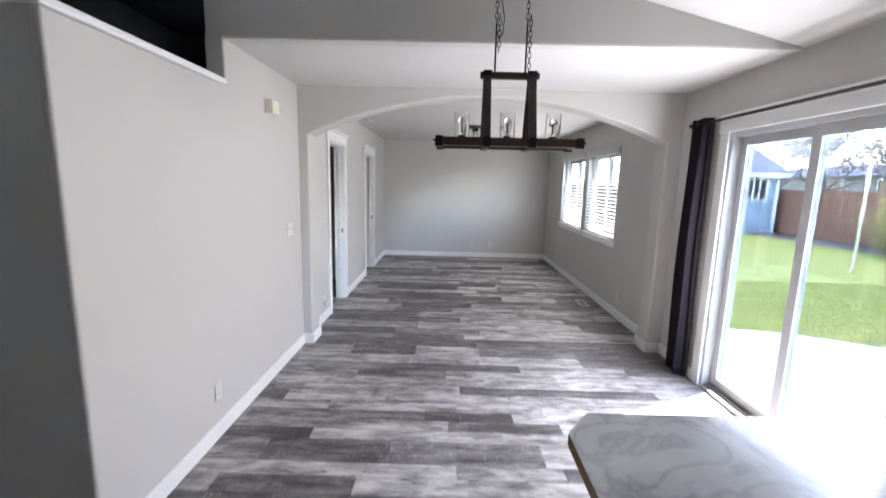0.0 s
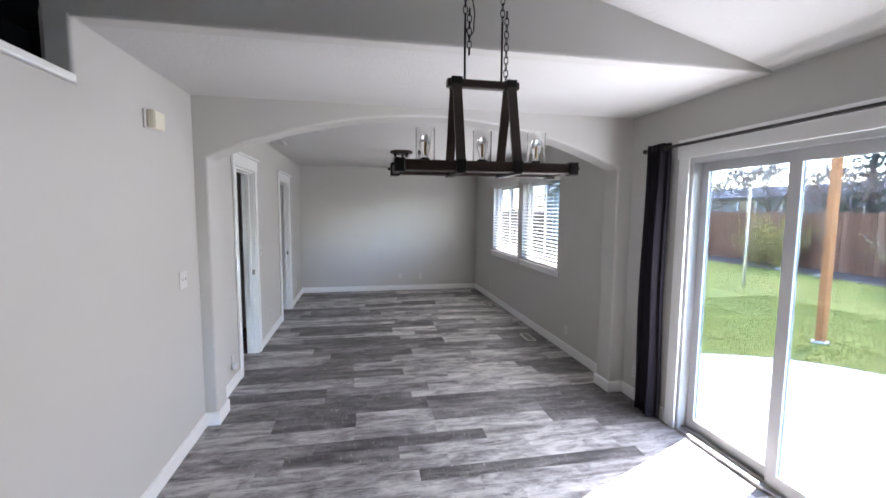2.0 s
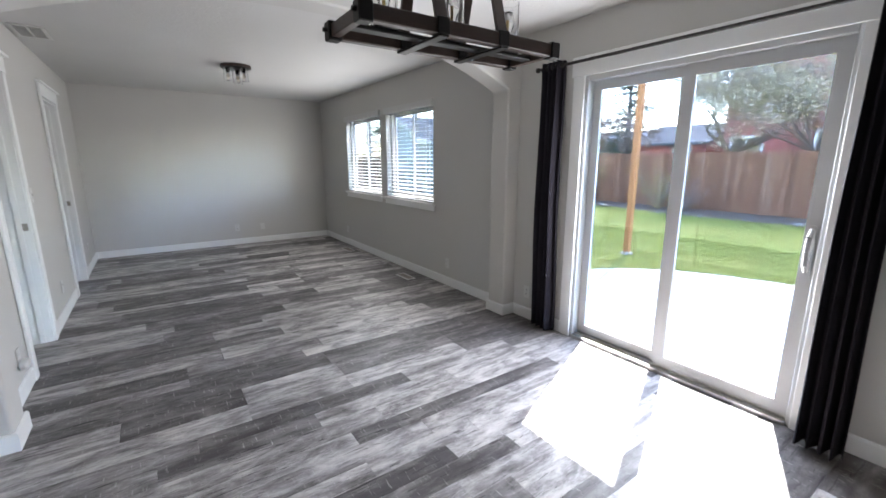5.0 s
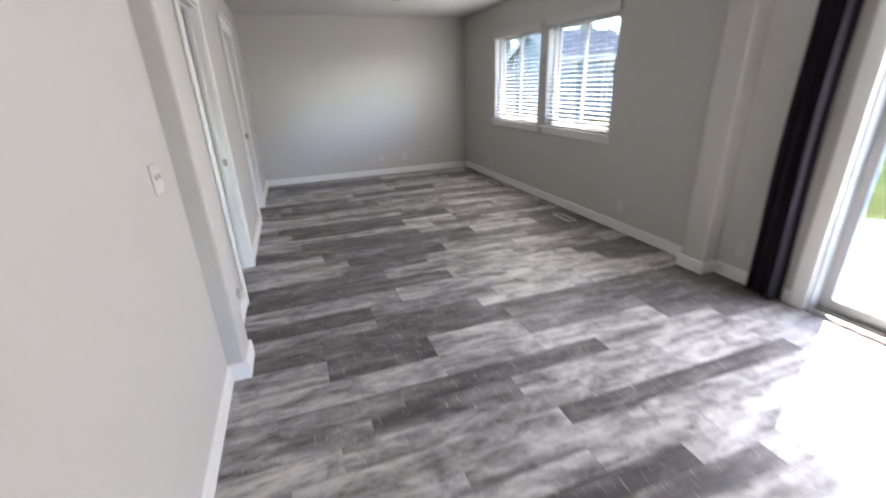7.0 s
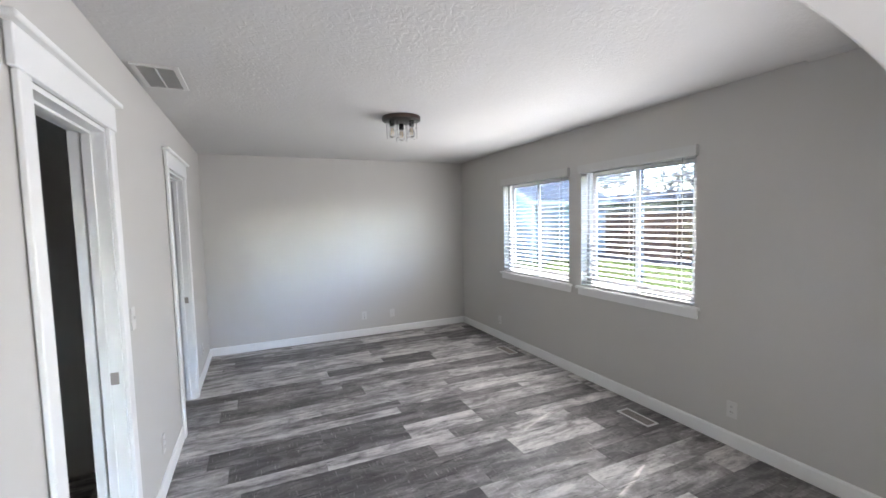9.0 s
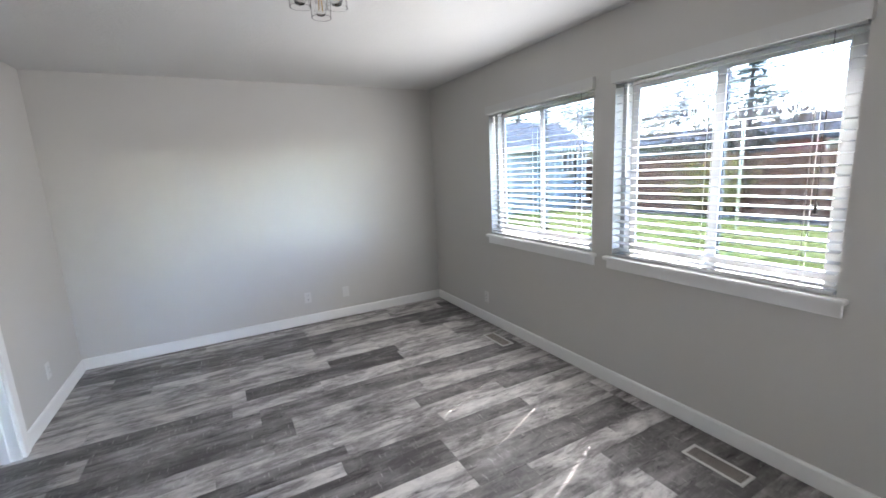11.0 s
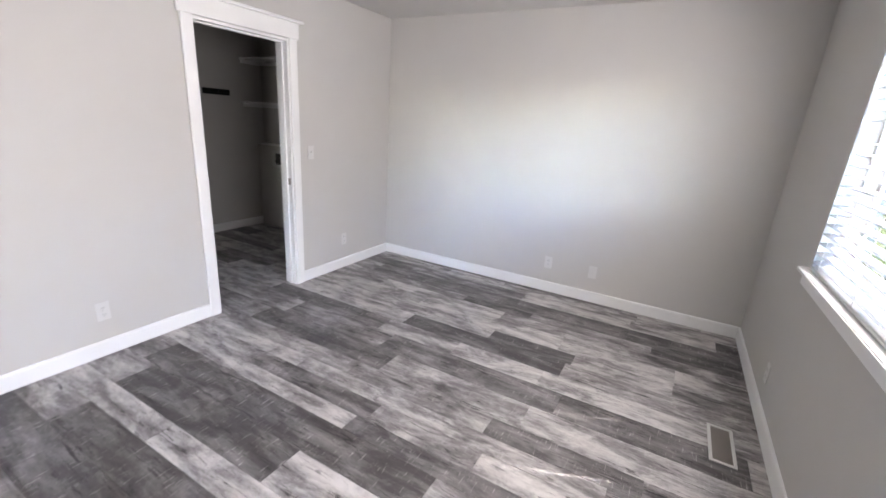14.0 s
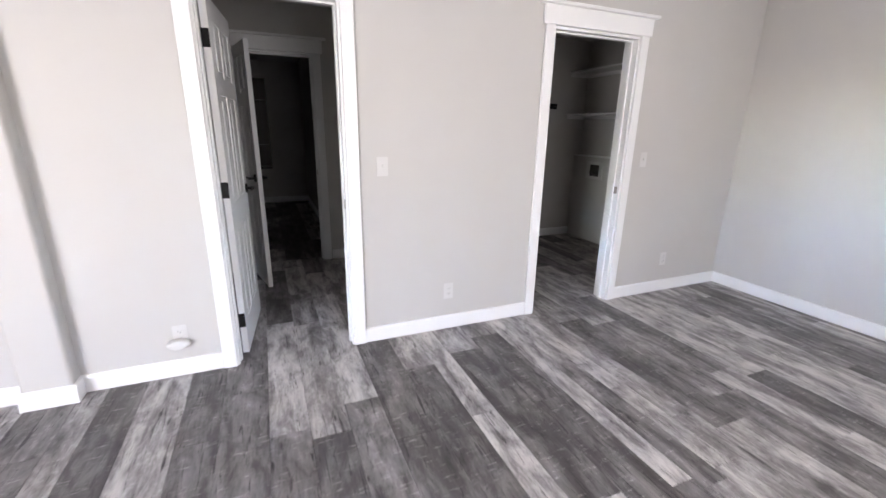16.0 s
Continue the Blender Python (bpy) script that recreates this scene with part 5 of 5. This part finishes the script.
for a, z0_, z1_ in ((5.3, 1.72, 2.42), (8.1, 1.72, 2.30), (1.0, 1.72, 2.42), (7.2, 3.65, 4.65), (3.0, 3.65, 4.65)):
    far_window(red, "x", 19.985, a, a + 1.05, z0_, z1_, 1)
barn = thing("red_outbuilding", (22.5, 11.9, GZ), "low red outbuilding with a grey shingle roof", "house")
bm = bmesh.new()
lapped(bm, 20.3, 24.5, 10.3, 13.4, GZ, 2.2, 0.2)
part("wall", bm, REDWALL, barn)
part("roof", gable_roof(20.3, 24.5, 10.3, 13.4, 2.2, 3.05, 0.25, "y"), ROOFING, barn, "grey shingle roof")
for y in (10.32, 13.30):
    part("gable", gable_fill(y, 20.3, 24.5, 2.2, 3.05), REDWALL, barn)
far_window(barn, "x", 20.285, 11.0, 11.7, 1.55, 1.95, 1)
grey = thing("grey_house", (28.0, 24.0, GZ), "grey neighbouring house with dark windows behind bare trees", "house")
bm = bmesh.new()
lapped(bm, 25.0, 32.0, 15.5, 34.0, GZ, 2.6, 0.2)
part("wall", bm, GREYWALL, grey)
part("roof", gable_roof(25.0, 32.0, 15.5, 34.0, 2.6, 3.35, 0.5, "y"), ROOFING, grey, "grey shingle roof")
for y in (15.52, 33.9):
    part("gable", gable_fill(y, 25.0, 32.0, 2.6, 3.35), GREYWALL, grey)
for a in (17.5, 20.5, 23.5, 27.0):
    far_window(grey, "x", 24.985, a, a + 1.2, 1.55, 2.3, 1)


# ---- trees and shrubs ----
def bare_tree(x, y, height, seed, label, spread=0.55, depth=5, wood=BARK, buds=None, bud_count=0):
    """A tapered trunk that forks into limbs and fine twigs."""
    rnd = random.Random(seed)
    t = thing("bare_tree", (x, y, GZ), label, "tree")
    trunk, crown, tips = bmesh.new(), bmesh.new(), []

    def grow(p, d, length, r, level):
        steps = 3
        for _ in range(steps):
            d2 = (d + Vector((rnd.uniform(-1, 1), rnd.uniform(-1, 1), rnd.uniform(-0.5, 0.7))) * 0.17).normalized()
            q = p + d2 * (length / steps)
            tube(trunk if level < 2 else crown, p, q, r, r * 0.86, sides=7 if level < 2 else 3, caps=False)
            p, d, r = q, d2, r * 0.86
            if level >= 2:
                tips.append(p.copy())
        if level >= depth:
            return
        for _ in range(3 if level else 5):
            side = Vector((rnd.uniform(-1, 1), rnd.uniform(-1, 1), rnd.uniform(-0.25, 0.8))).normalized()
            grow(p, (d * (1 - spread) + side * spread).normalized(), length * rnd.uniform(0.6, 0.82), max(r * rnd.uniform(0.55, 0.75), 0.015), level + 1)

    grow(Vector((x, y, GZ - 0.05)), Vector((rnd.uniform(-0.08, 0.08), rnd.uniform(-0.08, 0.08), 1)), height * 0.30, height * 0.022, 0)
    part("trunk", trunk, wood, t)
    part("crown", crown, TWIG, t, "bare twiggy crown")
    if buds:
        verts, faces = [], []
        for _ in range(bud_count):
            p = rnd.choice(tips) + Vector((rnd.gauss(0, 0.1), rnd.gauss(0, 0.1), rnd.gauss(0, 0.1)))
            k = len(verts)
            s = rnd.uniform(0.015, 0.04)
            for _i in range(3):
                verts.append(tuple(p + Vector((rnd.uniform(-s, s), rnd.uniform(-s, s), rnd.uniform(-s, s))) * 1.5 - Vector(t["base"])))
            faces.append((k, k + 1, k + 2))
        me = bpy.data.meshes.new("buds")
        me.from_pydata(verts, [], faces)
        me.materials.append(buds)
        new("buds", me).parent = t


def conifer(x, y, height, seed):
    """A spruce: drooping boughs in uneven whorls, each set with short needle sprays."""
    rnd = random.Random(seed)
    t = thing("conifer_tree", (x, y, GZ), "tall blue-green conifer beyond the fence", "tree")
    part("trunk", tube(bmesh.new(), (x, y, GZ - 0.1), (x, y, height), height * 0.022, 0.02, sides=8), BARK, t)
    boughs, verts, faces = bmesh.new(), [], []
    z = 1.2
    while z < height - 0.2:
        reach = (height - z) * 0.34 * rnd.uniform(0.7, 1.15) + 0.15
        n = 7
        for i in range(n):
            a = rnd.uniform(0, 6.28)
            L = reach * rnd.uniform(0.6, 1.1)
            tip = Vector((x + L * math.cos(a), y + L * math.sin(a), z - L * rnd.uniform(0.05, 0.3) + 0.1))
            root = Vector((x, y, z))
            tube(boughs, root, tip, 0.03, 0.008, sides=3, caps=False)
            for _ in range(int(26 * L) + 6):
                u = rnd.uniform(0.15, 1.0)
                p = root.lerp(tip, u) + Vector((rnd.gauss(0, 0.10), rnd.gauss(0, 0.10), rnd.gauss(-0.05, 0.07)))
                k = len(verts)
                dv = Vector((rnd.uniform(-1, 1), rnd.uniform(-1, 1), rnd.uniform(-0.7, 0.4))).normalized() * rnd.uniform(0.15, 0.30)
                wv = Vector((rnd.uniform(-1, 1), rnd.uniform(-1, 1), rnd.uniform(-1, 1))).normalized() * 0.035
                for v in (p - wv, p + wv, p + dv):
                    verts.append(tuple(v - Vector(t["base"])))
                faces.append((k, k + 1, k + 2))
        z += rnd.uniform(0.28, 0.42)
    part("boughs", boughs, BARK, t)
    me = bpy.data.meshes.new("needles")
    me.from_pydata(verts, [], faces)
    me.materials.append(NEEDLE)
    new("needles", me).parent = t


def shrub(x, y, height, seed, leaf_mat, leaves, label, name="shrub"):
    """Many thin stems from one foot, with small loose leaves."""
    rnd = random.Random(seed)
    t = thing(name, (x, y, GZ), label, "shrub")
    stems, tips = bmesh.new(), []
    for _ in range(46):
        a, lean = rnd.uniform(0, 6.28), rnd.uniform(0.1, 0.7)
        p, d = Vector((x, y, GZ)), Vector((lean * math.cos(a), lean * math.sin(a), 1)).normalized()
        L = height * rnd.uniform(0.6, 1.05)
        r = 0.012
        for _i in range(5):
            d = (d + Vector((rnd.uniform(-1, 1), rnd.uniform(-1, 1), rnd.uniform(-0.6, 0.3))) * 0.16).normalized()
            q = p + d * L / 5
            tube(stems, p, q, r, r * 0.8, sides=3, caps=False)
            p, r = q, r * 0.8
            tips.append(p.copy())
    part("stems", stems, TWIG, t)
    verts, faces = [], []
    for _ in range(leaves):
        p = rnd.choice(tips) + Vector((rnd.gauss(0, 0.07), rnd.gauss(0, 0.07), rnd.gauss(0, 0.08)))
        k = len(verts)
        for _i in range(3):
            verts.append(tuple(p + Vector((rnd.uniform(-1, 1), rnd.uniform(-1, 1), rnd.uniform(-1, 1))) * 0.035 - Vector(t["base"])))
        faces.append((k, k + 1, k + 2))
    me = bpy.data.meshes.new("leaves")
    me.from_pydata(verts, [], faces)
    me.materials.append(leaf_mat)
    new("leaves", me).parent = t


bare_tree(17.2, 15.6, 5.5, 3, "grey spreading bare tree behind the fence", 0.72, 6, BARK, BUD, 1500)
bare_tree(17.0, 19.5, 6.5, 5, "grey spreading bare tree behind the fence", 0.7, 6, BARK)
bare_tree(18.0, 23.0, 6.5, 21, "grey spreading bare tree behind the fence", 0.7, 6, BARK)
bare_tree(15.2, 10.6, 4.2, 9, "pinkish budding bare tree behind the fence", 0.6, 5, BARK, BUD, 1500)
bare_tree(15.3, 7.6, 6.2, 12, "pale budding bare tree before the red house", 0.7, 6, BARK, BLOSSOM, 16000)
bare_tree(15.0, 5.2, 6.2, 15, "pale budding bare tree before the red house", 0.7, 6, BARK, BLOSSOM, 16000)
bare_tree(15.2, 2.6, 6.0, 18, "pinkish budding bare tree before the red house", 0.66, 6, BARK, BUD, 9000)
conifer(22.5, 15.6, 9.0, 2)
conifer(12.0, 26.0, 8.5, 6)
conifer(17.5, 26.5, 8.0, 8)
shrub(12.85, 11.4, 1.75, 1, YELLOW, 5500, "yellow-green leafing shrub against the fence")
shrub(12.9, 12.2, 1.6, 11, YELLOW, 3500, "yellow-green leafing shrub against the fence")
shrub(12.9, 8.3, 1.5, 2, YELLOW, 900, "sparse twiggy shrub against the fence")
shrub(12.9, 7.4, 1.2, 5, BUD, 400, "small bare twiggy shrub against the fence")

# ---- floor planks ----
def plank_rows(y0, y1, seed):
    rnd = random.Random(seed)
    y = y0
    while y < y1 - 0.01:
        w = rnd.choice((0.115, 0.18, 0.18, 0.215, 0.215, 0.14))
        yield y, min(w, y1 - y), rnd
        y += w


PLANK_MESH = {}


def plank_mesh(length, width):
    key = (round(length, 2), round(width, 3))
    if key not in PLANK_MESH:
        bm = bmesh.new()
        l, w, g, c = key[0] / 2, key[1] / 2, 0.0004, 0.0012
        rings_ = []
        for inset, z in ((g, -0.006), (g, -c), (g + c, 0.0)):
            rings_.append([bm.verts.new((sx * (l - inset), sy * (w - inset), z)) for sx, sy in ((-1, -1), (1, -1), (1, 1), (-1, 1))])
        for lo, hi in zip(rings_, rings_[1:]):
            for i in range(4):
                j = (i + 1) % 4
                bm.faces.new((lo[i], lo[j], hi[j], hi[i]))
        bm.faces.new(rings_[-1])
        PLANK_MESH[key] = mesh_of("plank", bm, PLANK)
    return PLANK_MESH[key]


def lay(x0, x1, y, w, rnd, parent, rest):
    """One row of planks from x0 to x1 with staggered ends."""
    x = x0 - rnd.uniform(0, 1.0)
    while x < x1:
        n = rnd.choice((0.61, 0.92, 1.22, 1.22, 0.75))
        a, b = max(x, x0), min(x + n, x1)
        x += n
        if b - a < 0.03:
            continue
        if rest is not None:
            box(rest, a + 0.0005, b - 0.0005, y + 0.0005, y + w - 0.0005, -0.006, 0.0)
        else:
            length = round(b - a, 2)
            p = new("plank", plank_mesh(length, w))
            p.parent = parent
            p.location = ((a + b) / 2, y + w / 2, 0.0)


rest = bmesh.new()
for y, w, rnd in plank_rows(-3.0, 1.30, 5):
    lay(-4.0, RIGHT, y, w, rnd, floor, rest)
for y, w, rnd in plank_rows(1.30, FAR, 11):
    lay(LEFT if y + w < HALL_Y0 else -3.34, RIGHT - 0.004, y, w, rnd, floor, None)
for y, w, rnd in plank_rows(3.5, 5.8, 31):
    lay(-7.15, -3.36, y, w, rnd, floor, rest)
me = mesh_of("plank_rest", rest, PLANKREST)
tagged(new("plank_rest", me), "grey plank flooring of the adjoining rooms", kind="stuff").parent = floor
